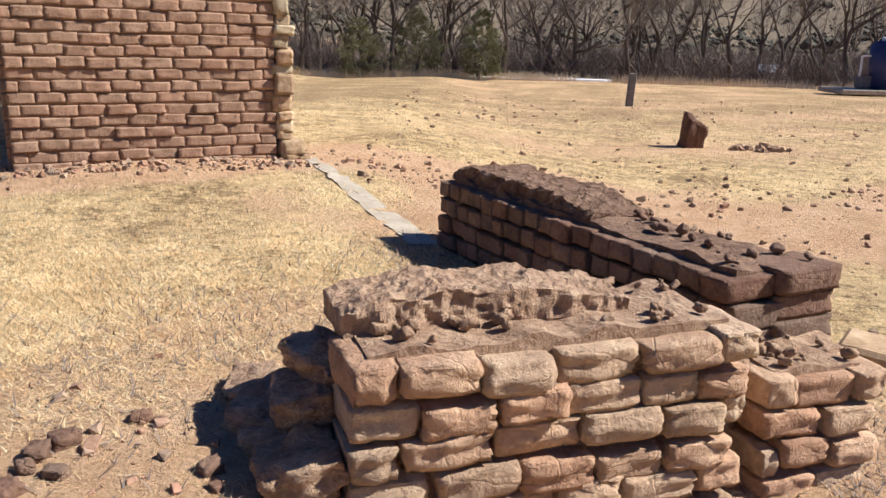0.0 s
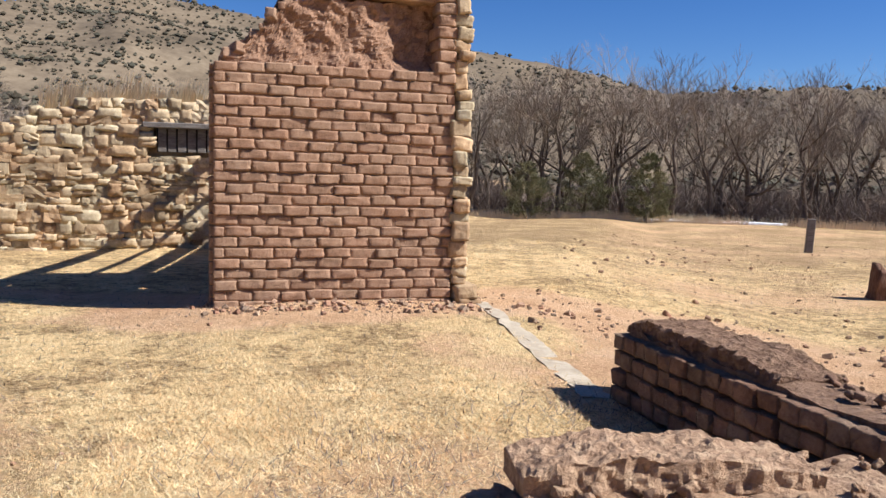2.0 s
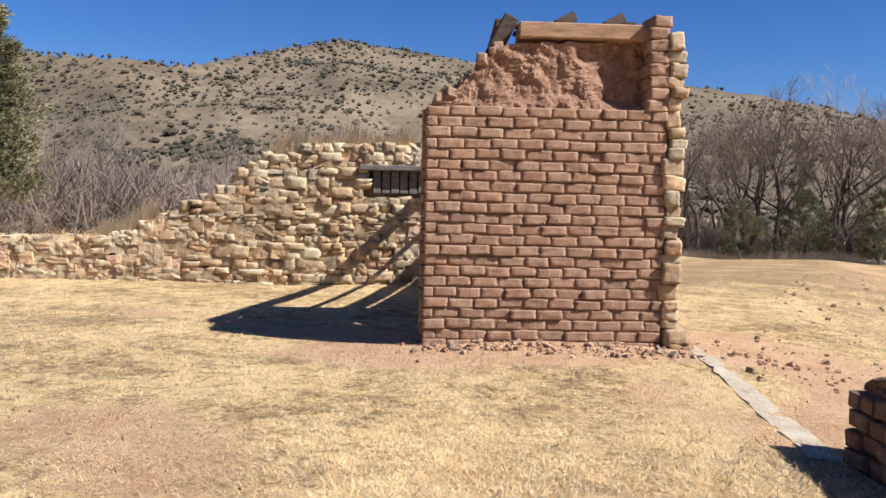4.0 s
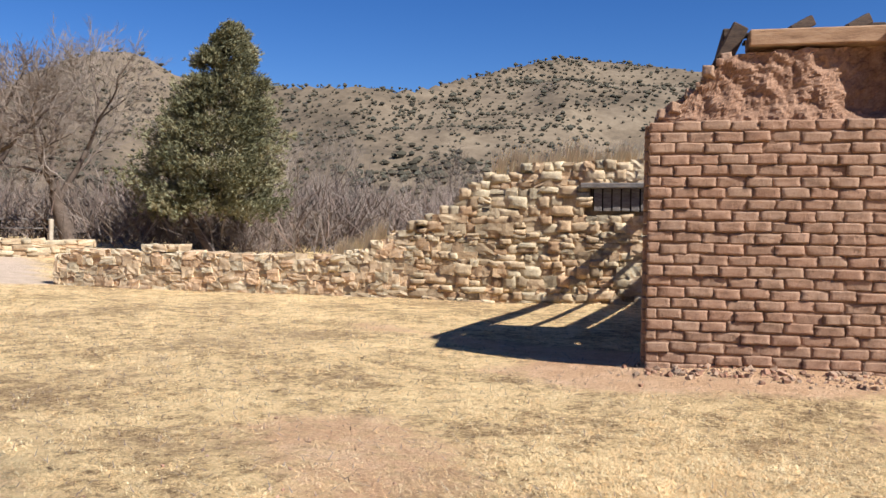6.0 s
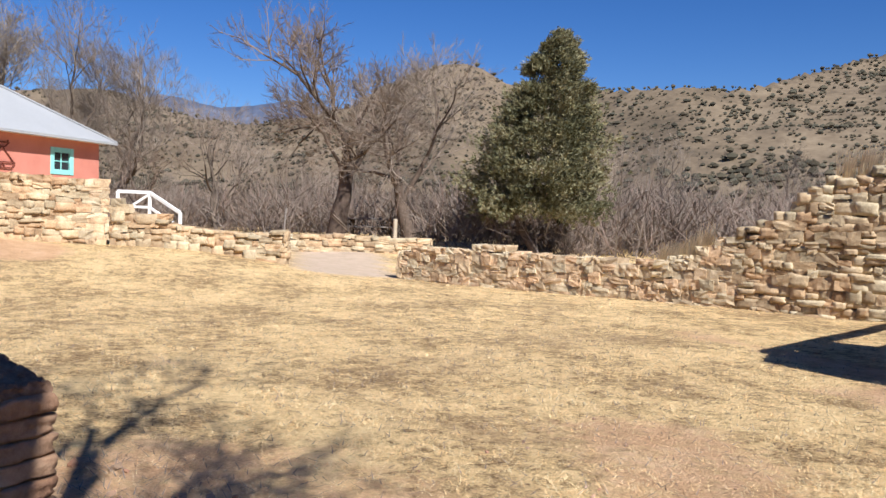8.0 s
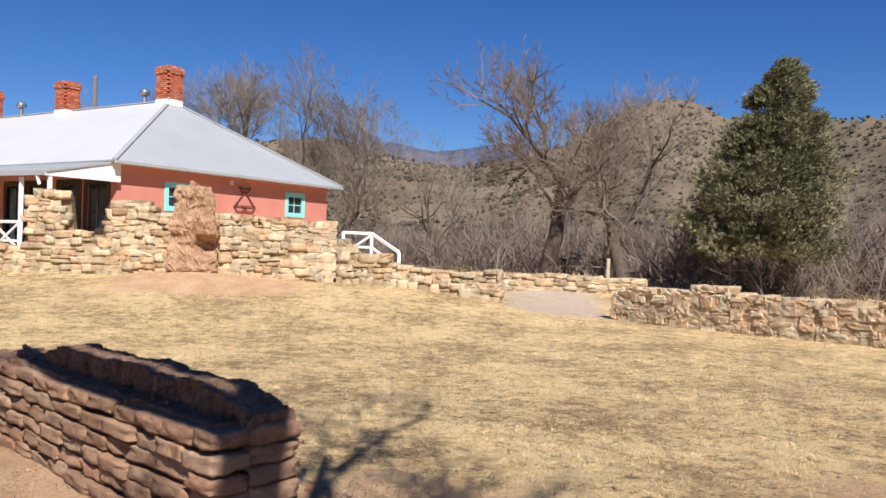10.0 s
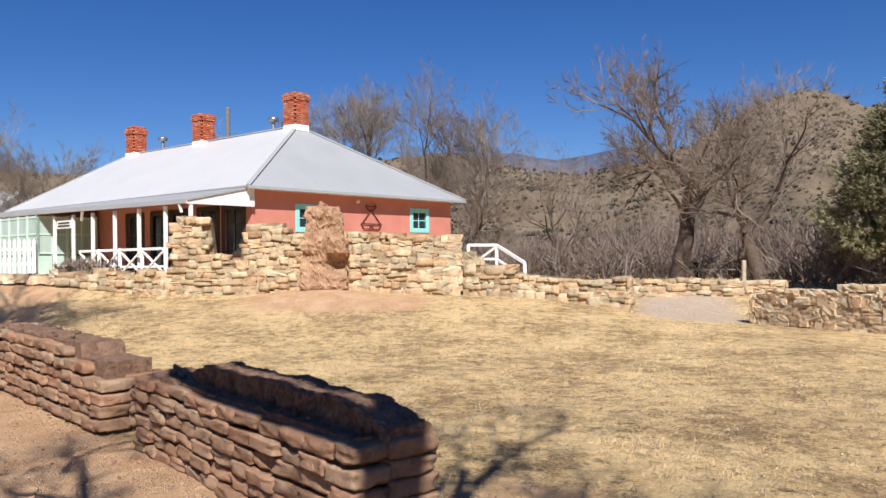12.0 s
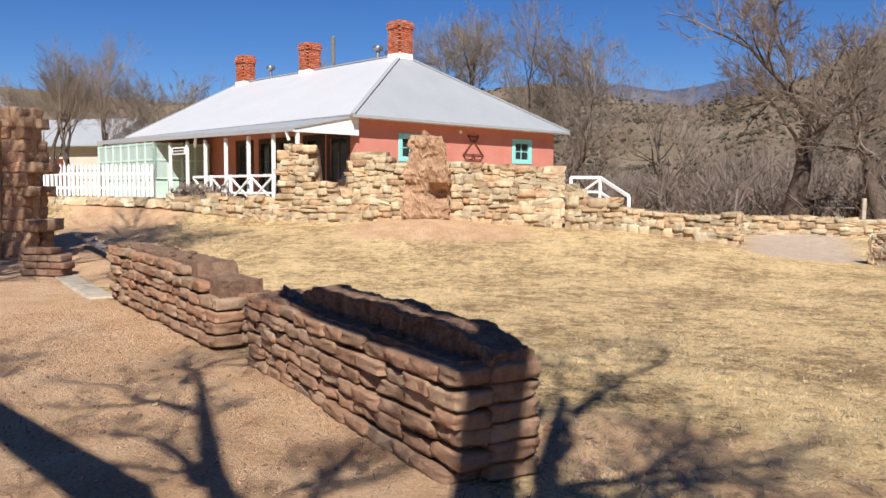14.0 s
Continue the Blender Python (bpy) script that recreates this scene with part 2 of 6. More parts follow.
def bare(x, y):
    """0 on turf, 1 on trodden earth."""
    d = 0.0
    n1 = noise.noise((x * 0.35, y * 0.35, 9)) * 0.9 + noise.noise((x * 1.1, y * 1.1, 4)) * 0.5
    d = max(d, sm(1.25 - seg_dist(x, y, (-3.6, 7.1), (-1.2, 8.4)) / 1.1 + n1 * 0.5))
    d = max(d, sm(1.2 - seg_dist(x, y, (0.5, 7.0), (9, 9.0)) / 2.4 + n1 * 0.9) * 0.85)
    d = max(d, sm(1.2 - seg_dist(x, y, (-1.0, 9.4), (1.5, 6.6)) / 1.3 + n1 * 0.5))
    d = max(d, sm(1.2 - seg_dist(x, y, (0, 2.2), (2.5, 3.4)) / 0.9 + n1 * 0.5))
    d = max(d, sm(((x + 7) * 0.56 - (y + 2) * 0.83) * 2.5 + 0.6 + n1 * 0.3) * sm((0.4 - y + n1 * 0.3) / 0.8) * sm((x + 22) / 4))
    d = max(d, 0.8 * sm(1.3 - seg_dist(x, y, (-21, -8.5), (-13, -6.5)) / 1.6 + n1 * 0.5))
    d = max(d, sm(1.4 - math.hypot(x + 19.1, y + 1.0) / 1.9 + n1 * 0.5))
    d = max(d, sm(1.0 - seg_dist(x, y, (-4.2, 3.6), (-2.8, 2.9)) / 1.0 + n1 * 1.2) * 0.55)
    d = max(d, sm(1.0 - seg_dist(x, y, (-4.8, 7.6), (-8.0, 8.0)) / 0.7 + n1 * 0.6) * 0.6)
    d = max(d, sm(1.0 - seg_dist(x, y, (-1.2, 2.2), (-0.5, 2.7)) / 0.7 + n1 * 0.5))
    d = max(d, sm(1.1 - seg_dist(x, y, (-1.7, 2.4), (-0.4, 3.4)) / 1.2 + n1 * 0.8) * 0.62)
    d = max(d, sm(1.1 - seg_dist(x, y, (-4.6, 0.7), (-2.8, 1.9)) / 1.4 + n1 * 0.8) * 0.6)
    d = max(d, (0.34 + 0.3 * n1) * sm((y - 8) / 5) * sm((x + 3) / 4))
    d = max(d, sm(n1 * 1.6 - 0.72) * 0.7)
    return d


def mats(x, y):
    """Broad patches of thick straw (1) and thin worn turf (0)."""
    v = 0.52 - 0.42 * sm((y - 12) / 12) * sm((x + 12) / 8) + 0.5 * noise.noise((x * 0.8, y * 0.8, 31))
    return min(1.0, max(0.0, v))


def matted(x, y):
    """The same down to single tussocks, for the blades."""
    v = 0.52 - 0.42 * sm((y - 12) / 12) * sm((x + 12) / 8) + 0.5 * noise.noise((x * 0.8, y * 0.8, 31)) + 0.6 * noise.noise((x * 3.1, y * 3.1, 33)) + 0.6 * noise.noise((x * 8, y * 8, 35))
    return min(1.0, max(0.0, v))


def drive(x, y):
    """1 on the smooth sandy drive beyond the gap in the low wall."""
    return sm((1.25 - seg_dist(x, y, (-17.6, 6.9), (-24.5, 9.4))) / 0.25) if x < -17.0 else 0.0


def build_ground():
    n, a, b = 340, 4.0, 6.3
    u = np.linspace(-1, 1, n)
    xs = a * np.sinh(b * u)
    verts, cov = [], []
    for y in xs:
        for x in xs:
            verts.append((x, y, ground_z(x, y)))
            cov.append((bare(x, y), drive(x, y), mats(x, y), 1) if abs(x) < 60 and abs(y) < 80 else (0.3, 0, 0.15, 1))
    faces = [(j * n + i, j * n + i + 1, (j + 1) * n + i + 1, (j + 1) * n + i) for j in range(n - 1) for i in range(n - 1)]
    m = bpy.data.materials.new("dry_turf")
    m.use_nodes = True
    nd, l = m.node_tree.nodes, m.node_tree.links
    bs = nd["Principled BSDF"]
    bs.inputs["Roughness"].default_value, bs.inputs["Specular IOR Level"].default_value = 0.95, 0.1
    geo, at = nd.new("ShaderNodeNewGeometry"), nd.new("ShaderNodeAttribute")
    at.attribute_name = "cover"
    sep = nd.new("ShaderNodeSeparateColor")
    l.new(at.outputs["Color"], sep.inputs[0])

    def tex(scale, detail=6, rough=0.65, distort=0.0):
        t = nd.new("ShaderNodeTexNoise")
        t.inputs["Scale"].default_value, t.inputs["Detail"].default_value, t.inputs["Roughness"].default_value, t.inputs["Distortion"].default_value = scale, detail, rough, distort
        l.new(geo.outputs["Position"], t.inputs["Vector"])
        return t.outputs[0]

    def ramp(sock, stops):
        r = nd.new("ShaderNodeValToRGB")
        e = r.color_ramp.elements
        e[0].position, e[0].color = stops[0][0], (*stops[0][1], 1)
        e[1].position, e[1].color = stops[-1][0], (*stops[-1][1], 1)
        for p, c in stops[1:-1]:
            e.new(p).color = (*c, 1)
        l.new(sock, r.inputs[0])
        return r.outputs[0]

    def mix(f, c1, c2):
        x = nd.new("ShaderNodeMix")
        x.data_type = "RGBA"
        l.new(f, x.inputs[0])
        l.new(c1, x.inputs[6])
        l.new(c2, x.inputs[7])
        return x.outputs[2]

    half = nd.new("ShaderNodeValue")
    half.outputs[0].default_value = 0.45

    def shifted(sock, amount):
        q = nd.new("ShaderNodeMath")
        q.operation = "MULTIPLY_ADD"
        q.inputs[1].default_value = amount
        l.new(sep.outputs[2], q.inputs[0])
        l.new(sock, q.inputs[2])
        tussock = nd.new("ShaderNodeMath")
        tussock.operation = "MULTIPLY_ADD"
        tussock.inputs[1].default_value = amount * 1.5
        l.new(tex(3.4, 4, 0.6), tussock.inputs[0])
        level = nd.new("ShaderNodeMath")
        level.operation = "SUBTRACT"
        level.inputs[1].default_value = amount * 0.75
        l.new(q.outputs[0], level.inputs[0])
        l.new(level.outputs[0], tussock.inputs[2])
        return tussock.outputs[0]

    turf = ramp(shifted(tex(9, 10, 0.8, 0.3), 0.2), [(0.46, (0.15, 0.095, 0.048)), (0.52, (0.38, 0.26, 0.13)), (0.57, (0.7, 0.495, 0.242)), (0.69, (0.88, 0.665, 0.35))])
    fine = ramp(shifted(tex(34, 6, 0.8), 0.14), [(0.45, (0.2, 0.13, 0.065)), (0.53, (0.64, 0.435, 0.205)), (0.64, (0.9, 0.67, 0.355))])
    wide = nd.new("ShaderNodeMapRange")
    wide.inputs[1].default_value, wide.inputs[2].default_value, wide.inputs[4].default_value = 0.5, 0.68, 0.5
    l.new(tex(0.55, 8, 0.7, 0.6), wide.inputs[0])
    worn = ramp(tex(14, 7, 0.75), [(0.36, (0.24, 0.155, 0.085)), (0.5, (0.52, 0.355, 0.19)), (0.66, (0.74, 0.55, 0.31))])
    clump = nd.new("ShaderNodeMapRange")
    clump.inputs[1].default_value, clump.inputs[2].default_value, clump.inputs[3].default_value, clump.inputs[4].default_value = 0.5, 0.58, 0.92, 0.0
    l.new(shifted(tex(6.5, 9, 0.84, 0.1), 0.16), clump.inputs[0])
    gaps = ramp(tex(26, 6, 0.75), [(0.38, (0.13, 0.08, 0.04)), (0.52, (0.38, 0.25, 0.125)), (0.66, (0.7, 0.5, 0.26))])
    grass = mix(wide.outputs[0], mix(clump.outputs[0], mix(half.outputs[0], turf, fine), gaps), worn)
    dirt = mix(half.outputs[0], ramp(tex(2.3, 6), [(0.3, (0.52, 0.295, 0.155)), (0.5, (0.7, 0.45, 0.258)), (0.7, (0.83, 0.605, 0.38))]), ramp(tex(45, 4, 0.8), [(0.38, (0.4, 0.23, 0.125)), (0.55, (0.75, 0.475, 0.27)), (0.68, (0.9, 0.67, 0.44))]))
    sand = ramp(tex(3, 5), [(0.3, (0.56, 0.43, 0.31)), (0.7, (0.68, 0.535, 0.4))])
    # uneven edge between turf and earth
    am = nd.new("ShaderNodeMath")
    am.operation = "MULTIPLY_ADD"
    am.inputs[1].default_value = 0.9
    l.new(tex(7, 5, 0.7), am.inputs[0])
    l.new(sep.outputs[0], am.inputs[2])
    ed = nd.new("ShaderNodeMapRange")
    ed.inputs[1].default_value, ed.inputs[2].default_value = 0.72, 1.05
    l.new(am.outputs[0], ed.inputs[0])
    col = mix(sep.outputs[1], mix(ed.outputs[0], grass, dirt), sand)
    l.new(col, bs.inputs["Base Color"])
    bp = nd.new("ShaderNodeBump")
    bp.inputs["Strength"].default_value, bp.inputs["Distance"].default_value = 1.0, 0.075
    l.new(tex(16, 8, 0.75), bp.inputs["Height"])
    l.new(bp.outputs[0], bs.inputs["Normal"])
    me = mesh("ground", verts, faces, m, True)
    ca = me.color_attributes.new("cover", "FLOAT_COLOR", "POINT")
    ca.data.foreach_set("color", np.array(cov, dtype=np.float32).ravel())
    return tagged(new("ground", me), "dry straw-coloured turf with patches of reddish bare earth", "ground", kind="structure")


build_ground()

# ---- hills ----


SKYLINE = ((-180, 5.6), (-70, 6.2), (-20, 5.7), (-9, 5.75), (-6.4, 5.62), (-3.6, 5.4), (-1.5, 5.83), (1.6, 6.72), (4.8, 7.4), (8.5, 7.95), (15, 9.0), (22.3, 9.45), (25.6, 9.95), (28.5, 10.3), (31.9, 10.72), (34.8, 10.27), (38.2, 9.5), (42.1, 8.6), (44, 8.58), (47.1, 8.75), (50.5, 8.58), (53, 8.85), (57.2, 8.85), (59.4, 9.95), (61.2, 10.25), (63, 9.8), (65.6, 8.7), (68, 7.2), (71, 6.3), (75, 5.6), (78.5, 5.9), (81, 6.6), (83.5, 7.3), (87, 7.0), (92, 6.2), (105, 5.6), (125, 6.4), (160, 6.2), (180, 5.6))


def hill_elev(az):
    """Height of the hills' skyline, in degrees, by compass bearing."""
    for (a, ea), (b, eb) in zip(SKYLINE, SKYLINE[1:]):
        if az <= b:
            f = (az - a) / (b - a)
            return ea + (eb - ea) * (0.5 * f + 0.5 * sm(f)) + 0.05 * noise.noise((az * 2, 0, 8))
    return SKYLINE[-1][1]


def hill_z(az, r):
    r0 = 400 + 60 * math.sin(az * 0.09) + 40 * math.sin(az * 0.23 + 1)
    top = math.tan(radians(hill_elev(az) + 0.1)) * r0 + 1.6
    k = min(1.0, max(0.0, (r - 130) / (r0 - 130)))
    shape = k ** 1.25 * (1.25 - 0.25 * k)
    x, y = -r * math.sin(radians(az)), r * math.cos(radians(az))
    g = (0.6 - abs(noise.noise((x * 0.009, y * 0.009, 1)))) * 20 + abs(noise.noise((x * 0.03, y * 0.03, 2))) * 5
    z = -2.5 + (top + 2.5) * shape - g * math.sin(math.pi * k) ** 0.8
    if r > r0:
        z = top - (r - r0) * 0.25
    return z


def build_hills():
    azs = np.arange(-180, 180, 0.45)
    rs = np.concatenate([np.linspace(110, 560, 60), [620, 720]])
    verts = [(-r * math.sin(radians(a)), r * math.cos(radians(a)), hill_z(a, r)) for a in azs for r in rs]
    n, k = len(azs), len(rs)
    faces = [(i * k + j, ((i + 1) % n) * k + j, ((i + 1) % n) * k + j + 1, i * k + j + 1) for i in range(n) for j in range(k - 1)]
    mat = material("dry_hillside", [(0.078, 0.061, 0.041), (0.16, 0.121, 0.079), (0.245, 0.192, 0.128)], 0.03, 0.95, 0.0, 0.35, coord="World")
    tagged(new("hills", mesh("hills", verts, faces, mat, True)), "dry tan hills dotted with dark scrub", "hill", kind="structure")
    r = random.Random(4)
    vs, fs = [], []
    iv = [Vector(v) for v in ((1, 0, 0), (0, 1, 0), (-1, 0, 0), (0, -1, 0), (0, 0, 1), (0, 0, -1), (0.6, 0.6, 0.5), (-0.6, -0.6, 0.45))]
    ifc = [(0, 6, 4), (6, 1, 4), (1, 2, 4), (2, 7, 4), (7, 3, 4), (3, 0, 4), (0, 1, 6), (2, 3, 7), (1, 0, 5), (2, 1, 5), (3, 2, 5), (0, 3, 5)]
    for _ in range(32000):
        az, d = r.uniform(-32, 100), 135 + 350 * r.random() ** 0.8
        x, y = -d * math.sin(radians(az)), d * math.cos(radians(az))
        dens = noise.noise((x * 0.013, y * 0.013, 7)) + 0.5 * noise.noise((x * 0.05, y * 0.05, 3)) + (1.2 if d < 230 else 0.15)
        if dens < r.uniform(-0.6, 0.35):
            continue
        s = (r.uniform(0.3, 0.8) + 0.9 * r.random() ** 6) * (0.55 + d / 900) * (1.45 if d < 230 else 1.0)
        z = hill_z(az, d)
        b = len(vs)
        o = Vector((r.random() * 50, 0, 0))
        for v in iv:
            q = v * s * (1 + 0.45 * noise.noise(v * 1.7 + o))
            vs.append((x + q.x, y + q.y, z + s * 0.5 + q.z * 0.85))
        fs += [[b + i for i in f] for f in ifc]
    tagged(new("hill_scrub", mesh("hill_scrub", vs, fs, M_SCRUB)), "dark green scrub bushes scattered over the dry hills", "scrub", kind="stuff")
    # blue range beyond the valley, the distance haze mixed into its colour
    vs, fs = [], []
    azs = np.arange(66, 100, 0.25)
    for a in azs:
        e = 6.62 + 0.65 * math.exp(-((a - 80) / 2.2) ** 2) + 0.75 * math.exp(-((a - 71.5) / 3.2) ** 2) + 0.3 * math.exp(-((a - 90) / 5) ** 2) + 0.12 * noise.noise((a * 1.3, 0, 0))
        for d, k in ((1500, 0.3), (1750, 0.62 + 0.12 * noise.noise((a * 0.8, 3, 0))), (2000, 1.0), (2400, 0.8)):
            z = math.tan(radians(e)) * 2000 * k + 30 * noise.noise((a * 2, d * 0.01, 1)) * (k < 1)
            vs.append((-d * math.sin(radians(a)), d * math.cos(radians(a)), z))
    fs = [(i * 4 + j, i * 4 + 4 + j, i * 4 + 5 + j, i * 4 + 1 + j) for i in range(len(azs) - 1) for j in range(3)]
    mat = material("hazed_mountain", [(0.05, 0.07, 0.125), (0.085, 0.105, 0.16), (0.2, 0.215, 0.27)], 0.006, 0.95, 0.0, 0.03, coord="World")
    tagged(new("mountain_range", mesh("mountain_range", vs, fs, mat, True)), "distant wooded mountain range, blue-grey haze put into its colour", "mountain", kind="structure")


build_hills()

# ---- masonry ----


def wall_pose(a, angle):
    return pose(a[0], a[1], 0, 0, 0, angle)


def core_mesh(name, length, thick, bottom, top, mat, step=0.12, rough=0.03, inset=0.02):
    """The earth or mortar body of a wall along x, its top following top(s)."""
    n = max(2, int(length / step) + 1)
    verts, faces = [], []
    for i in range(n):
        s = inset + (length - 2 * inset) * i / (n - 1)
        zt = top(s)
        for j, (y, z) in enumerate(((inset, bottom(s)), (inset, zt), (thick * 0.35, zt), (thick * 0.7, zt), (thick - inset, zt), (thick - inset, bottom(s)))):
            verts.append((s, y + (noise.noise((s * 4, j * 3.1, z)) * rough if j in (2, 3) else 0), z + (noise.noise((s * 7, j * 5.0, 1)) * rough if 0 < j < 5 else 0)))
    for i in range(n - 1):
        for j in range(5):
            faces.append((i * 6 + j, i * 6 + j + 1, i * 6 + 7 + j, i * 6 + 6 + j)[::-1])
    faces.append(tuple(range(6)))
    faces.append(tuple(range((n - 1) * 6, n * 6))[::-1])
    return mesh(name, verts, faces, mat)


BRICK_NEAR = [lump("brick", M_ADOBE, 7, 0.86, 0.12, k) for k in range(14)]
BRICK_FAR = [lump("brick", M_BRICK, 5, 0.93, 0.085, 20 + k) for k in range(16)]
BRICK_ROUGH = [lump("brick", M_ADOBED, 11, 0.72, 0.3, 170 + k) for k in range(6)]
BRICK_LOAF = [lump("brick", M_ADOBE2, 6, 0.81, 0.15, 70 + k) for k in range(12)]
BRICK_UMBER_SHADE = [lump("brick", M_UMBER_SHADE, 6, 0.94, 0.08, 90 + k) for k in range(10)]


def rubble(seed):
    me = lump("stone", M_STONE, 2, 0.94, 0.13, seed)
    r = random.Random(seed)
    tx, tz, sk, cut = r.uniform(-0.2, 0.2), r.uniform(-0.16, 0.16), r.uniform(-0.09, 0.09), r.uniform(-0.16, 0.16)
    for v in me.vertices:
        x, z = v.co.x, v.co.z
        v.co.x = x * (1 + tx * z) + sk * z
        v.co.z = z * (1 + tz * x) + cut * 0.25 * x
        v.co += Vector([r.uniform(-0.04, 0.04) for _ in range(3)])
    me.polygons.foreach_set("use_smooth", [seed % 3 != 0] * len(me.polygons))
    return me


STONES = [rubble(40 + k) for k in range(24)]


def brick_wall(parent, length, bottom, top, thick, course, unit, stock, seed, skip=None, depth=None, wild=0.006, fill=0.93, y0=0.0):
    """Courses of worn bricks on the front of a wall along x; each is a part."""
    r = random.Random(seed)
    z, k = bottom, 0
    while z < top(0) + 3:
        s = -r.uniform(0.42, 0.6) * unit if k % 2 else -r.uniform(0.0, 0.12) * unit
        any_brick = False
        while s < length - 0.03:
            w = unit * (r.uniform(0.93, 1.07) if stock is BRICK_FAR else r.uniform(0.84, 1.16))
            a, b = max(s, 0.0), min(s + w, length)
            mid = (a + b) / 2
            if b - a > unit * 0.3 and z + course * 0.75 <= top(mid) and not (skip and skip(mid, z)):
                d = (depth or thick * 0.45)
                h = course * (r.uniform(0.8, 0.93) if stock is not BRICK_FAR else r.uniform(0.84, 0.95))
                part("brick", r.choice(stock), parent, Matrix.Translation((mid, y0 + d / 2 + r.uniform(-1, 1) * wild * 1.5, z + course / 2 + r.uniform(-1, 1) * wild)) @ pose(0, 0, 0, r.uniform(-2, 2), r.uniform(-1.5, 1.5), r.uniform(-2.5, 2.5)) @ Matrix.Diagonal(((b - a) * fill * (1 if r.random() < 0.5 else -1), d, h, 1)))
                any_brick = True
            s += w
        z += course
        k += 1
        if not any_brick and z > bottom + 0.5:
            break


def stone_wall(parent, length, bottom, top, thick, seed, lo=0.1, hi=0.22, long=0.34, limit=300, near=None, skip=None):
    """Irregular stones in rough courses on the front of a wall along x. Past the limit they are joined into one part."""
    r = random.Random(seed)
    placed = []
    z = 0.0
    while z < 4:
        h = r.uniform(lo, hi)
        s = -r.uniform(0, long)
        found = False
        while s < length:
            w = long * r.choice((0.4, 0.5, 0.6, 0.7, 0.8, 0.95, 1.2)) * r.uniform(0.85, 1.15)
            w = max(w, h * 1.15)
            a, b = max(s, 0.0), min(s + w, length)
            mid = (a + b) / 2
            zz = bottom(mid) + z
            if b - a > 0.06 and zz + h * 0.5 <= top(mid):
                found = True
                if not (skip and skip(mid, zz + h / 2)):
                    split = h > 0.17 and r.random() < 0.2
                    for q in ((0, 0.5), (0.5, 0.5)) if split else ((0, 1.0),):
                        hh = h * q[1] * r.uniform(0.94, 1.1)
                        proud = r.uniform(-0.035, 0.02)
                        last = zz + h * 1.5 > top(mid)
                        d = thick if last and r.random() < 0.7 else thick * 0.5
                        placed.append((mid, Matrix.Translation((mid, proud + d / 2, zz + q[0] * h + hh / 2 + r.uniform(-0.02, 0.02))) @ pose(0, 0, 0, r.uniform(-3, 3), r.gauss(0, 2.5), r.uniform(-3, 3)) @ Matrix.Diagonal(((b - a) * r.uniform(1.02, 1.14) * r.choice((-1, 1)), d, hh * r.uniform(1.02, 1.18) * r.choice((-1, 1)), 1)), r.randrange(len(STONES))))
            s += w
        z += h * 0.95
        if not found:
            break
    if near is not None:
        placed.sort(key=lambda p: abs(p[0] - near))
    for mid, m, k in placed[:limit]:
        part("stone", STONES[k], parent, m)
    if len(placed) > limit:
        vs, fs = [], []
        for mid, m, k in placed[limit:]:
            b = len(vs)
            vs += [m @ v.co for v in STONES[k].vertices]
            fs += [[b + i for i in f.vertices] for f in STONES[k].polygons]
        rest = part("stones", mesh("stones", vs, fs, M_STONEJ), parent)
        rest["kind"] = "stuff"


def profile(pts):
    """Straight lines between a few (s, z) knots."""
    def f(s):
        if s <= pts[0][0]:
            return pts[0][1]
        for (a, za), (b, zb) in zip(pts, pts[1:]):
            if s <= b:
                return za + (zb - za) * (s - a) / max(1e-6, b - a)
        return pts[-1][1]
    return f

# ---- ruin with the red brick end wall ----
A_RUIN = 27.5
RUIN = wall_pose((-3.67, 7.17), A_RUIN)


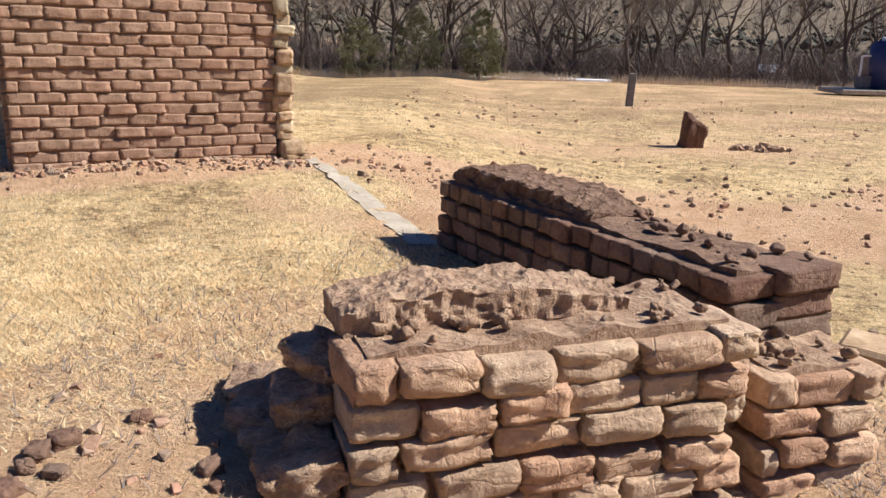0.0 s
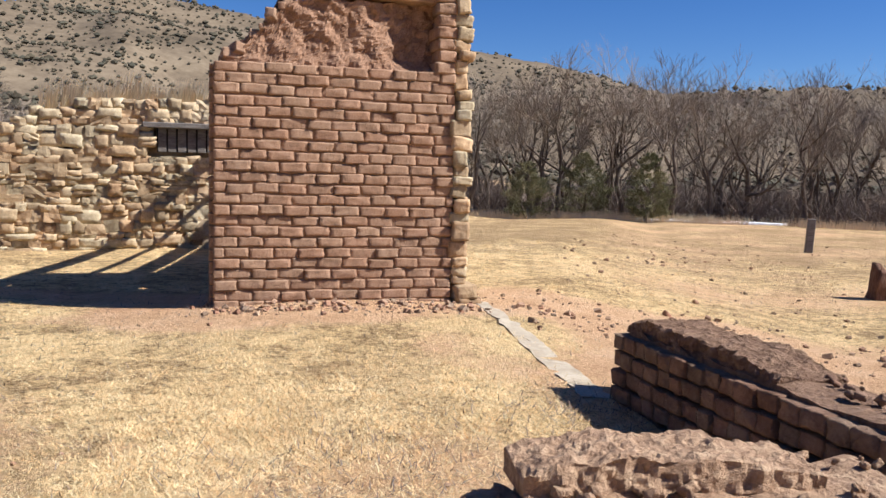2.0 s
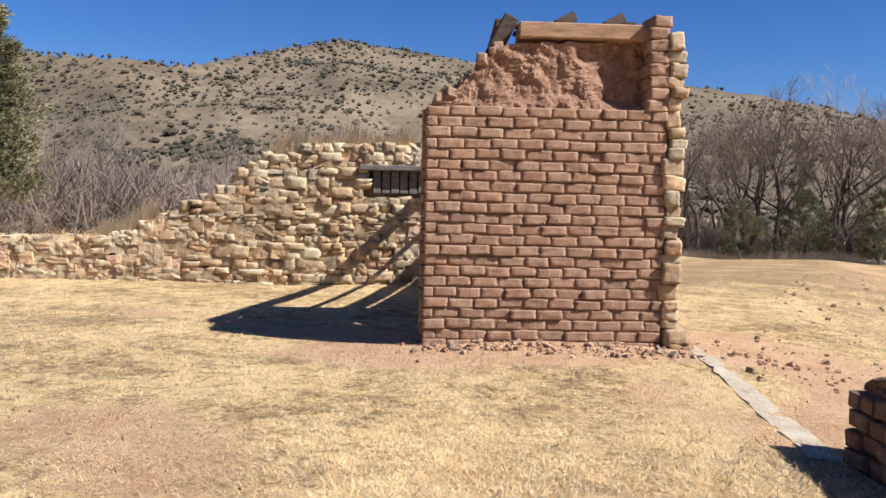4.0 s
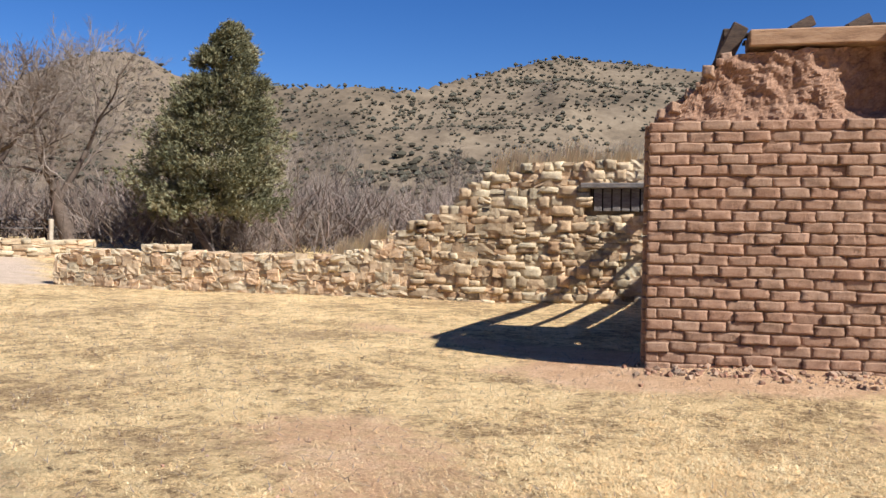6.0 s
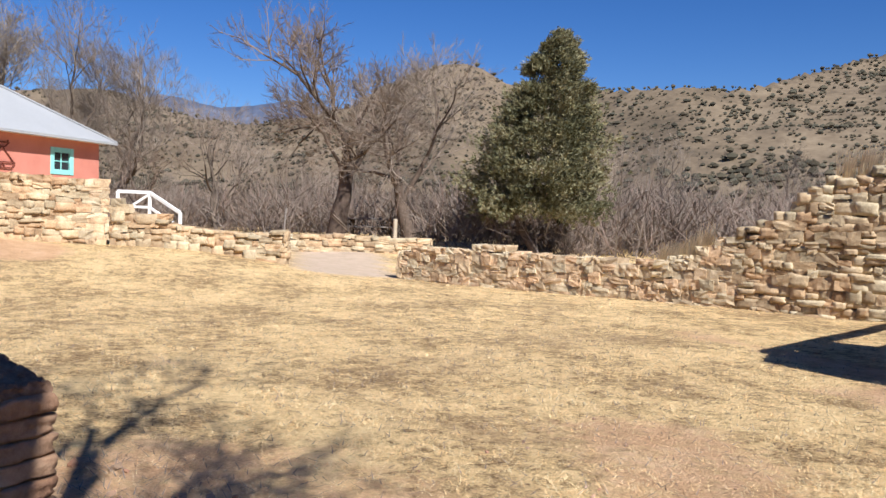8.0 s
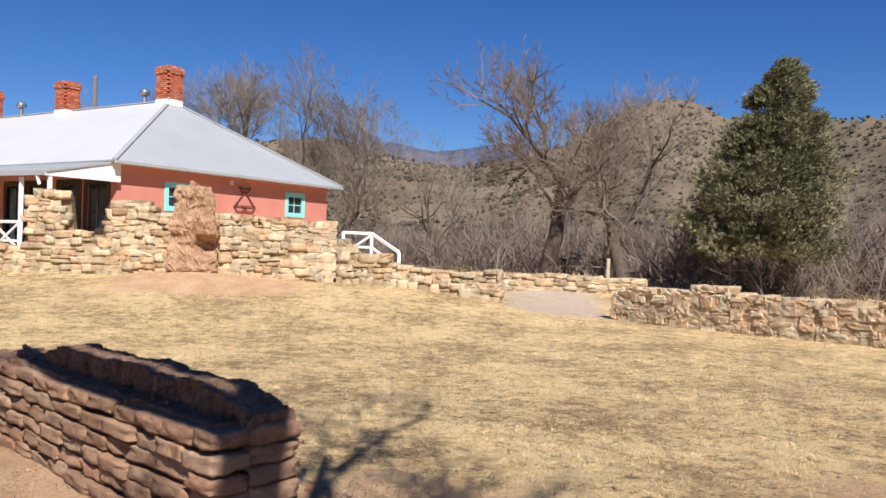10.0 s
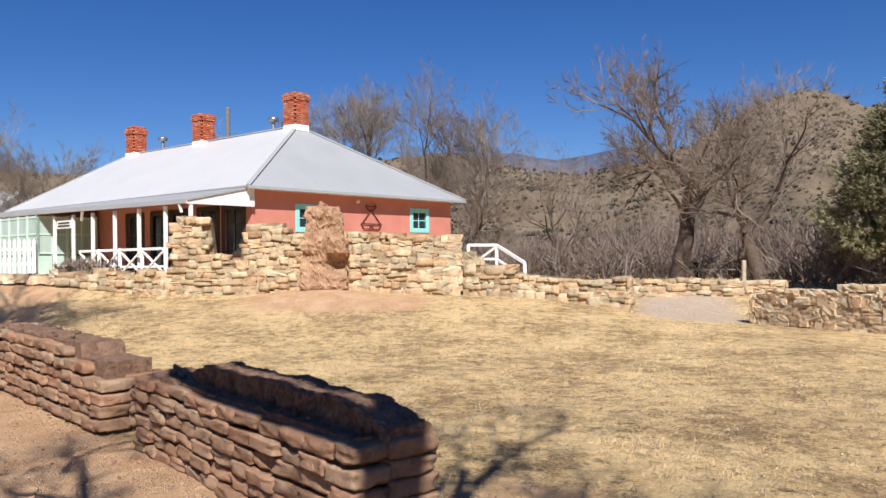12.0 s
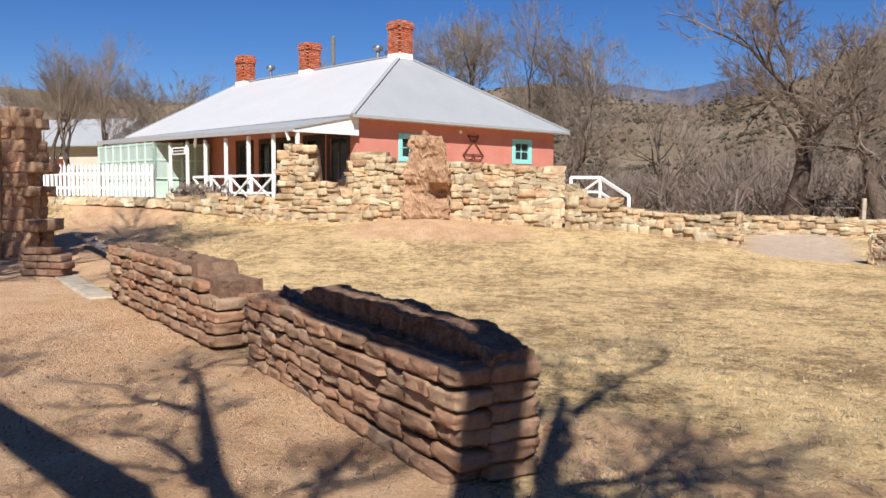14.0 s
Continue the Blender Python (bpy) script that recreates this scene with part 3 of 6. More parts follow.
def red_ruin():
    t = thing("brick_ruin", "red adobe brick end wall of a ruin, crumbling at the top", "ruin", RUIN)
    L, T, z0, ztop = 2.33, 0.46, 0.22, 2.56
    part("wall_core", core_mesh("wall_core", L, T, lambda s: 0.0, lambda s: ztop - 0.03, M_BRICKD, inset=0.016), t)
    # crumbling mud upper part, set back, stepping down at one end
    r = random.Random(3)
    n, k = 100, 46
    verts, faces = [], []
    up = profile([(0.0, 2.54), (0.12, 2.6), (0.3, 2.75), (0.5, 2.95), (0.62, 3.1), (0.8, 3.2), (2.2, 3.26)])
    for j in range(k + 1):
        for i in range(n + 1):
            s = 0.02 + 2.16 * i / n
            z = 2.45 + (up(s) - 2.45) * j / k
            y = 0.16 + 0.13 * sm((s - 1.5) / 0.45) * sm((z - 2.55) / 0.15) + 0.05 * noise.noise((s * 4, z * 4, 0)) + 0.045 * noise.noise((s * 9, z * 9, 2)) + 0.016 * noise.noise((s * 24, z * 24, 2)) + 0.014 * noise.noise((s * 60, z * 60, 2)) - 0.1 * (1 - j / k) ** 2.5
            verts.append((s, y, z + 0.03 * noise.noise((s * 9, 1, 1)) * (j == k)))
    for i in range(n + 1):
        s = 0.02 + 2.16 * i / n
        verts.append((s, T - 0.04, up(s) + 0.03 * noise.noise((s * 9, 4, 1))))
    for i in range(n + 1):
        verts.append((0.02 + 2.16 * i / n, T - 0.04, 2.45))
    w = n + 1
    for j in range(k + 2):
        for i in range(n):
            faces.append((j * w + i, j * w + i + 1, (j + 1) * w + i + 1, (j + 1) * w + i))
    faces.append([j * w for j in range(k + 3)][::-1])
    faces.append([j * w + n for j in range(k + 3)])
    part("mud_infill", mesh("mud_infill", verts, faces, M_MUD), t, label="crumbling reddish mud mass")
    # loose adobe lumps along the stepped edge and the ledge
    for q in range(18):
        s = r.uniform(0.05, 0.75)
        zz, y, g = up(s) + 0.01, r.uniform(0.1, 0.4), r.uniform(0.05, 0.11)
        part("lump", r.choice(BRICK_FAR), t, Matrix.Translation((s, y, zz)) @ pose(0, 0, 0, r.uniform(-20, 20), r.uniform(-20, 20), r.uniform(0, 180)) @ Matrix.Diagonal((g * 1.5, g, g, 1)))
    part("beam", bar("beam", (0.88, 0.2, 3.33), (2.24, 0.2, 3.33), 0.2, 0.15, M_WOOD, 0.012), t, label="old split timber beam")
    part("beam", bar("beam", (0.88, 0.36, 3.31), (2.24, 0.36, 3.31), 0.16, 0.13, M_WOOD, 0.012), t)
    part("board", bar("board", (0.6, 0.22, 3.02), (0.82, 0.26, 3.48), 0.05, 0.15, M_DARKWOOD, 0.01), t, label="dark slanting board")
    for s, wd, z1, y2, z2 in ((0.74, 0.15, 3.4, 6.2, 2.36), (1.45, 0.07, 3.38, 6.1, 2.44), (2.0, 0.17, 3.4, 6.2, 2.43)):
        part("rafter", bar("rafter", (s, 0.32, z1), (s, y2, z2), wd, wd, M_DARKWOOD, 0.012), t)
    for k in range(9):
        y = 0.42 + k * 0.18
        part("roof_board", box("roof_board", 1.5 + 0.1 * noise.noise((k * 3.3, 0, 0)), 0.165, 0.025, M_DARKWOOD, 0.004, (1.62 + 0.03 * (k % 3), y, 3.49 - 0.177 * y)), t)
    side = part("side_wall", core_mesh("side_wall", 4.9, 0.34, lambda s: 0.0, lambda s: 3.36 - 0.165 * s, M_EARTH, 0.12, 0.03, 0.03), t, Matrix.Translation((2.5, 0.5, 0)) @ pose(0, 0, 0, 0, 0, 90), "rubble side wall behind the brick end")
    for k in range(70):
        sx, sz = r.uniform(0.15, 4.75), r.uniform(0.1, 2.2)
        part("stone", r.choice(STONES), side, Matrix.Translation((sx, 0.02, sz)) @ pose(0, 0, 0, r.uniform(-5, 5), r.uniform(-6, 6), r.uniform(-6, 6)) @ Matrix.Diagonal((r.uniform(0.2, 0.4), 0.14, r.uniform(0.1, 0.2), 1)))
    for s in (1.24, 1.72):
        part("stub", bar("stub", (s, 0.16, 3.38), (s + 0.2, 0.24, 3.5), 0.07, 0.1, M_DARKWOOD, 0.012), t)
    # rough pier of bricks at the other top corner
    z = 2.56
    while z < 3.4:
        part("brick", r.choice(BRICK_FAR), t, Matrix.Translation((2.22 + r.uniform(-0.02, 0.02), 0.17, z + 0.055)) @ pose(0, 0, 0, 0, 0, r.uniform(-6, 6)) @ Matrix.Diagonal((0.2 * r.uniform(0.85, 1.1), 0.36, 0.112, 1)))
        z += 0.115
    # stone facing on the end
    quoin = [lump("stone", M_STONE, 5, 0.88, 0.13, 140 + k) for k in range(10)]
    z = 0.12
    while z < 3.25:
        h = r.uniform(0.08, 0.2)
        for y in (0.1, 0.34):
            part("stone", r.choice(quoin), t, Matrix.Translation((2.4 + r.uniform(-0.03, 0.03) + max(0, 0.5 - z) * 0.2, y + r.uniform(-0.03, 0.03), z + h / 2)) @ pose(0, 0, 0, r.uniform(-5, 5), r.uniform(-8, 8), r.uniform(-9, 9)) @ Matrix.Diagonal((r.uniform(0.13, 0.23) + max(0, 0.5 - z) * 0.25, 0.27, h, 1)))
        z += h * 0.96
    brick_wall(t, L, z0, lambda s: ztop + 0.03, T, 0.1022, 0.246, BRICK_FAR, 11, depth=0.16, wild=0.008, fill=0.95)
    # bricks of the shaded end
    z = z0
    while z < ztop - 0.06:
        for y in (0.26, 0.42):
            part("brick", r.choice(BRICK_FAR), t, Matrix.Translation((0.05, y, z + 0.058)) @ Matrix.Diagonal((0.16, 0.15, 0.108, 1)))
        z += 0.1165


red_ruin()

# ---- low crumbling adobe walls ----


def low_adobe(label, start, angle, length, courses, z0, seed, thick=0.5, unit=0.29, course=0.115, ridge=None, skip=None, back=None, ends=True, pile=0, stock=BRICK_NEAR, core=M_ADOBED, fill=0.94, wild=0.014):
    """A worn wall: a front leaf of rounded adobes, an earth core and a higher, eroded inner leaf."""
    t = thing("adobe_wall", label, "wall", wall_pose(start, angle), group="low adobe walls")
    top = lambda s: z0 + courses * course + 0.01
    r = random.Random(seed)
    body = lambda s: top(s) - 0.012 + 0.02 * noise.noise((s * 3, seed, 0)) - (course if skip and skip(s, top(s) - course) else 0)
    part("wall_core", core_mesh("wall_core", length, thick, lambda s: z0 - 0.25, body, core, 0.05, 0.03, 0.075), t)
    if ridge:
        a, b, h, y0, y1 = ridge
        n, k = int((b - a) / 0.014), 34
        verts, faces = [], []
        z1 = top(0) - 0.03
        for i in range(n + 1):
            s = a + (b - a) * i / n
            hh = (h + 0.03) * (1 + 0.22 * noise.noise((s * 1.7, seed, 0)) + 0.12 * noise.noise((s * 6, seed, 1))) * min(1, 0.6 + i / 30, 0.45 + (n - i) / 45)
            wd = y1 - y0
            for j in range(k):
                f = j / (k - 1) * (2 * hh + wd)
                if f < hh:
                    p, nrm = Vector((s, y0, z1 + f)), Vector((0, -1, 0.2))
                elif f < hh + wd:
                    p, nrm = Vector((s, y0 + f - hh, z1 + hh)), Vector((0, 0, 1))
                else:
                    p, nrm = Vector((s, y1, z1 + hh - (f - hh - wd))), Vector((0, 1, 0.2))
                q = p * 1.0
                d = 0.02 * noise.noise(q * 7) + 0.015 * noise.noise(q * 17) + 0.013 * noise.noise(q * 38)
                if nrm.z < 0.9:
                    d += 0.03 * noise.noise((s * 16, 0, seed)) - 0.02 * max(0, f / hh - 0.7 if f < hh else 0)
                verts.append(p + nrm * d + Vector((0.012 * noise.noise(q * 12), 0, 0)))
        for i in range(n):
            for j in range(k - 1):
                faces.append((i * k + j, i * k + k + j, i * k + k + j + 1, i * k + j + 1))
        faces += [tuple(range(k)), tuple(range(n * k, n * k + k))[::-1]]
        part("inner_leaf", mesh("inner_leaf", verts, faces, core), t, label="eroded inner course of adobe")
    brick_wall(t, length, z0 - 0.02, top, thick, course, unit, stock, seed, skip=skip, depth=thick * 0.5, wild=wild, fill=fill)
    if back:
        brick_wall(t, length, z0 - 0.02, top, thick, course, unit, BRICK_NEAR, seed + 9, depth=0.2, wild=0.009, fill=0.99, y0=thick - 0.19)
    if ends:
        for x in (0.09, length - 0.11):
            for c in range(courses):
                if r.random() < 0.25 * (c > 1) or (skip and skip(x, z0 + c * course)):
                    continue
                part("brick", r.choice(BRICK_ROUGH if stock is BRICK_NEAR else stock), t, Matrix.Translation((x + r.uniform(-0.03, 0.02), thick * 0.75, z0 + c * course + course / 2)) @ pose(0, 0, 0, 0, 0, 90 + r.uniform(-4, 4)) @ Matrix.Diagonal((thick * 0.62, 0.25, course * 0.95, 1)))
    # loose clods lying on the top
    for q in range(pile):
        s = r.uniform(0.05, length - 0.05)
        g = r.uniform(0.01, 0.038)
        part("clod", r.choice(STONES), t, Matrix.Translation((s, r.uniform(0.1, thick - 0.05), top(s) + g * 0.3)) @ pose(0, 0, 0, r.uniform(0, 40), r.uniform(0, 40), r.uniform(0, 180)) @ Matrix.Diagonal((g * 1.6, g * 1.2, g, 1))).data = (PILE if stock is BRICK_NEAR else PILE_UMBER)[q % 6]
    return t


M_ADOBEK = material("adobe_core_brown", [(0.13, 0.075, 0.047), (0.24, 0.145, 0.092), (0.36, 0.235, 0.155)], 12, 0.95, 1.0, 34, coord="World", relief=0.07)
PILE = [lump("clod", M_ADOBED, 3, 0.5, 0.4, 240 + k) for k in range(6)]
PILE_UMBER = [lump("clod", M_UMBER_SHADE, 3, 0.5, 0.4, 250 + k) for k in range(6)]
CLODS = [block("clod", M_ADOBED, 80 + k, 0.25, 0.08) for k in range(6)]
low_adobe("weathered low adobe wall with a crumbling stepped end", (-0.25, 2.29), 19.5, 1.47, 6, -0.2, 51, thick=0.62, unit=0.285, course=0.126, ridge=(0.04, 1.1, 0.105, 0.25, 0.56), pile=46, wild=0.02)
low_adobe("short weathered adobe return pier at the wall corner", (1.24, 2.86), 19.5, 0.56, 4, -0.2, 57, thick=0.5, unit=0.24, course=0.126, pile=22, wild=0.02)
# Bricks and core here are dark partly to put the face's shade into colour.
low_adobe("low adobe wall with a deeply eroded top, its face in shade", (0.0, 5.46), -62, 2.55, 5, 0.04, 63, thick=0.55, unit=0.15, course=0.112, ridge=(0.03, 1.5, 0.07, 0.1, 0.5), pile=70, stock=BRICK_UMBER_SHADE, core=M_ADOBEK, fill=0.97, wild=0.008)
low_adobe("low wall of rounded adobe bricks on bare earth", (-10.95, -4.78), 34.5, 4.25, 6, 0.24, 71, thick=0.55, unit=0.33, pile=10, stock=BRICK_LOAF, core=M_ADOBEK, fill=1.04, wild=0.014, skip=lambda s, z: z > 0.24 + 0.115 * (4.5 if s > 3.5 else 9) or z > 0.24 + 0.115 * (3.5 if s > 3.85 else 9))
low_adobe("low wall of rounded adobe bricks with a higher dark inner course", (-7.0, -1.98), 30.8, 3.4, 6, 0.2, 77, thick=0.45, unit=0.31, course=0.098, ridge=(0.85, 3.4, 0.12, 0.19, 0.45), pile=14, stock=BRICK_LOAF, core=M_ADOBEK, fill=1.04, wild=0.014)


# ---- rubble stone walls ----


def stone_run(label, start, angle, length, top, thick, seed, near, limit, **kw):
    m = wall_pose(start, angle)
    t = thing("stone_wall", label, "wall", m, group="rubble stone walls")
    bottom = lambda s: ground_z(*(m @ Vector((s, 0.2, 0))).xy) - 0.06
    part("wall_core", core_mesh("wall_core", length, thick, lambda s: bottom(s) - 0.2, lambda s: top(s) - 0.08, M_EARTH, 0.1, 0.03, 0.15), t)
    stone_wall(t, length, bottom, top, thick, seed, near=near, limit=limit, **kw)
    return t


T_LONG = profile([(0, 0.85), (1.3, 0.98), (2.5, 1.0), (3.6, 0.97), (5.6, 0.86), (6.3, 0.98), (7.0, 1.2), (7.4, 1.5), (8.1, 1.8), (8.5, 2.2), (8.9, 2.45), (10, 2.55), (12.8, 2.6)])
GRILLE = (10.75, 11.75, 1.8, 2.2)
stone_run("long tumbled limestone wall stepping up from knee height", (-17.05, 7.95), 25, 12.8, T_LONG, 0.5, 91, 9.5, 300, long=0.28, lo=0.09, hi=0.19, skip=lambda s, z: GRILLE[0] < s < GRILLE[1] and GRILLE[2] < z < GRILLE[3])
stone_run("knee-high dry limestone wall beside a gap", (-20.0, 2.27), 58.4, 4.0, profile([(0, 1.9), (0.5, 1.6), (1.5, 1.36), (4.0, 1.1)]), 0.5, 93, 2, 120, long=0.36)
T_RUIN = profile([(0, 1.44), (2.8, 1.44), (6.15, 1.5), (6.2, 2.66), (7.1, 2.7), (7.12, 1.8), (7.85, 1.75), (7.9, 2.5), (8.4, 2.58), (9.0, 2.38), (10.4, 2.36), (12.6, 2.26), (13.15, 2.1)])
stone_run("ruined limestone rubble wall with broken pillars", (-21.19, -10.8), 84.8, 13.1, T_RUIN, 0.6, 95, 8, 300, long=0.34, lo=0.1, hi=0.21)
stone_run("low limestone wall along the sandy drive", (-23.4, 6.3), 66, 5.2, lambda s: 0.98, 0.45, 97, 3, 60, long=0.36, lo=0.07, hi=0.15)


def grille():
    m = wall_pose((-17.05, 7.95), 25)
    t = thing("wooden_grille", "grey slatted wooden vent under a plank lintel in stone", "grille", m)
    a, b, z0, z1 = GRILLE
    part("lintel", box("lintel", 1.3, 0.35, 0.09, M_GREYWOOD, 0.012, ((a + b) / 2 - 0.05, 0.08, z1 + 0.03)), t)
    for i in range(6):
        part("slat", box("slat", 0.13, 0.03, z1 - z0, M_GREYWOOD, 0.006, (a + 0.09 + i * 0.155, 0.05 + 0.01 * (i % 2), (z0 + z1) / 2)), t)
    # Near-black sheet put in for the shade of the hollow behind the slats.
    part("backing", box("backing", b - a, 0.03, z1 - z0, M_DARK, 0.0, ((a + b) / 2, 0.16, (z0 + z1) / 2)), t)


grille()

# ---- trees ----


def limb_tree(seed, height, trunk, levels=6, spread=0.55, up=0.25, kids=(2, 4), lean=(0, 0), wig=0.18, first=0.3, twig=0.006, whisks=9):
    """Bare tree: lists of tapered limbs, thick ones and twigs apart."""
    r = random.Random(seed)
    thick, thin = ([], []), ([], [])

    def tube(store, pts, rad):
        vs, fs = store
        sides = 7 if rad[0] > 0.06 else (4 if rad[0] > 0.02 else 3)
        b0 = None
        for p, q, w in zip(pts, pts[1:] + [pts[-1] * 2 - pts[-2]], rad):
            d = (q - p).normalized()
            u = d.orthogonal().normalized()
            v = d.cross(u)
            b = len(vs)
            for i in range(sides):
                a = 2 * math.pi * i / sides
                vs.append(p + (u * math.cos(a) + v * math.sin(a)) * w)
            if b0 is not None:
                for i in range(sides):
                    j = (i + 1) % sides
                    fs.append((b0 + i, b0 + j, b + j, b + i))
            b0 = b

    def whisk(p, d, length):
        vs, fs = thin
        for q in range(whisks):
            dd = (d + Vector((r.gauss(0, 0.35), r.gauss(0, 0.35), r.gauss(0.05, 0.3))) * (q > 0)).normalized()
            o = p + d * length * (q / whisks)
            side = dd.orthogonal().normalized() * max(twig * 0.5, 0.003)
            b = len(vs)
            vs.extend((o - side, o + side, o + dd * length * (1.0 if q == 0 else r.uniform(0.5, 0.9))))
            fs.append((b, b + 1, b + 2))

    def grow(p, d, length, w, lev):
        if lev >= levels:
            whisk(p, d, length * 0.65)
            return
        n = 5 if lev < 2 else (3 if lev < levels - 1 else 2)
        pts, rad = [p.copy()], [w]
        for i in range(n):
            d = (d + Vector((r.gauss(0, wig), r.gauss(0, wig), r.gauss(0, wig * 0.6) + up * 0.18 * (lev > 0)))).normalized()
            p = p + d * length / n
            pts.append(p.copy())
            rad.append(max(twig * 0.5, w * (1 - (0.45 if lev < levels - 1 else 0.7) * (i + 1) / n)))
        tube(thick if w > 0.035 else thin, pts, rad)
        cnt = r.randint(*kids) + (1 if lev >= levels - 2 else 0)
        turn = r.uniform(0, 6.283)
        for q in range(cnt):
            f = 1.0 if q == 0 else r.uniform(first if lev == 0 else 0.25, 1.0)
            i = min(n - 1, int(f * n))
            o = pts[i].lerp(pts[i + 1], f * n - i) if i < n else pts[-1]
            u = d.orthogonal().normalized()
            v = d.cross(u)
            turn += 2.4 + r.gauss(0, 0.4)
            th = spread * (r.uniform(0.3, 0.7) if q == 0 else r.uniform(0.8, 1.6))
            nd = (d * math.cos(th) + (u * math.cos(turn) + v * math.sin(turn)) * math.sin(th) + Vector((0, 0, up))).normalized()
            grow(o, nd, length * r.uniform(0.6, 0.86), max(twig, rad[min(i, len(rad) - 1)] * (0.82 if q == 0 else r.uniform(0.5, 0.75))), lev + 1)

    grow(Vector((0, 0, -0.15)), Vector((lean[0], lean[1], 1)).normalized(), height * 0.33, trunk, 0)
    return thick, thin


def bare_tree(label, x, y, z, seed, height, trunk, group="", turn=0, **kw):
    t = thing("bare_tree", label, "tree", pose(x, y, z, 0, 0, turn), group)
    a, b = limb_tree(seed, height, trunk, **kw)
    top = max(v.z for v in b[0])
    k = height / top
    n = len(b[0])
    cx, cy, cz = sum(v.x for v in b[0]) / n, sum(v.y for v in b[0]) / n, sum(v.z for v in b[0]) / n
    for v in a[0] + b[0]:
        v.x -= 0.8 * cx * v.z / cz
        v.y -= 0.8 * cy * v.z / cz
    part("trunk", mesh("trunk", [v * k for v in a[0]], a[1], M_BARK, True), t)
    part("crown", mesh("crown", [v * k for v in b[0]], b[1], M_TWIG), t, label="leafless grey-brown twigs")
    return t


def sprays(r, pts, size, leaves, up=0.4, width=0.3):
    """Tufts of narrow leaf blades at the given points, fanned outwards."""
    vs, fs = [], []
    for p, out in pts:
        s = size * r.uniform(0.6, 1.3)
        for _ in range(leaves):
            d = (out + Vector((r.gauss(0, 0.6), r.gauss(0, 0.6), r.gauss(0, 0.5) + up))).normalized()
            side = d.cross(Vector((r.gauss(0, 1), r.gauss(0, 1), r.gauss(0, 1)))).normalized() * s * width
            b = len(vs)
            o = p + Vector((r.gauss(0, 0.3), r.gauss(0, 0.3), r.gauss(0, 0.3))) * s
            vs += [o - side, o + side, o + d * s * 1.1]
            fs.append((b, b + 1, b + 2))
    return vs, fs


def juniper(label, x, y, z, seed, height, radius, tufts=2600, pointed=1.0, trunk=0.14, clear=0.12, lean=(0, 0)):
    t = thing("juniper_tree", label, "tree", pose(x, y, z))
    r = random.Random(seed)
    a, _ = limb_tree(seed, height * 0.9, trunk, levels=2, spread=0.4, lean=(0.0, 0.0))
    part("trunk", mesh("trunk", a[0], a[1], M_BARK, True), t)
    pts = []
    # clumps on uneven boughs round the stem
    boughs = []
    for i in range(int(tufts / 26)):
        f = r.random() ** 1.15
        hgt = clear + (1 - clear) * f
        rad = radius * ((1 - f) ** (0.72 * pointed) * (0.8 + 0.2 * math.sin(min(1, f * 4) * 1.57)) + 0.04) * (1.0 if f < 0.74 else 0.78)
        ang = r.uniform(0, 2 * math.pi)
        lob = 0.78 + 0.36 * noise.noise((math.cos(ang) * 1.6 + seed, math.sin(ang) * 1.6, f * 5)) + 0.18 * noise.noise((math.cos(ang) * 5, math.sin(ang) * 5, f * 14))
        q = rad * lob * r.uniform(0.2, 1.0) ** 0.45
        boughs.append((Vector((math.cos(ang) * q + lean[0] * f, math.sin(ang) * q + lean[1] * f, hgt * height * 0.955)), rad))
    for c, rad in boughs:
        g = 0.05 * height / 7 + 0.03 * rad
        hx, hy = lean[0] * c.z / height, lean[1] * c.z / height
        root = Vector((hx, hy, c.z - 0.35 * math.hypot(c.x - hx, c.y - hy)))
        for _ in range(26):
            f = r.uniform(0.3, 1.0) ** 0.4
            o = root.lerp(c, f) + Vector((r.gauss(0, g * 1.25), r.gauss(0, g * 1.25), r.gauss(0, g * 0.9) - 0.06 * (1 - f)))
            pts.append((o, Vector((o.x, o.y, 0.1)).normalized() * 0.9))
    vs, fs = sprays(r, pts, 0.075 * height / 7 + 0.03, 9, 0.45, 0.17)
    part("crown", mesh("crown", vs, fs, M_LEAF), t, label="dense scaly dark green foliage")
    return t


juniper("tall dark green juniper behind the low stone wall", -21.48, 14.71, 0.55, 5, 7.05, 3.3, 15000, 0.85, clear=0.2, lean=(0.38, 0.52))
COTTON = dict(spread=0.62, up=0.13, kids=(3, 4), levels=6, twig=0.008, whisks=12, first=0.55, wig=0.17)
bare_tree("spreading leafless cottonwood with a forked trunk", -28.2, 10.7, 0.6, 13, 8.8, 0.34, "bare trees behind the wall", lean=(0.0, 0.05), **COTTON)
bare_tree("leafless tree leaning beside the sandy drive", -26.9, 13.1, 0.6, 19, 7.9, 0.29, "bare trees behind the wall", lean=(0.03, 0.1), **COTTON)
for x, y, h, s in ((-50, 3.9, 12.4, 21), (-51, 0.2, 12.0, 22), (-52, -2.8, 11.4, 23), (-52, -7.0, 9.6, 24), (-49, 6.2, 11.2, 25)):
    bare_tree("tall leafless tree rising behind the house", x, y, 1.2, s, h, 0.3, "bare trees behind the house", whisks=11, spread=0.52, up=0.2, levels=6, kids=(3, 4), twig=0.0095, first=0.2, wig=0.13)
for x, y, h, s in ((-45, -19.2, 9.2, 31), (-46, -22.3, 8.8, 32), (-54, -17.5, 8.4, 33), (-47, -17.6, 7.6, 34), (-44, -20.8, 8.2, 35)):
    bare_tree("leafless tree beyond the picket fence", x, y, 1.4, s, h, 0.18, "bare trees beyond the fence", whisks=10, spread=0.42, up=0.2, kids=(3, 4), levels=6, twig=0.008, first=0.2, wig=0.13)


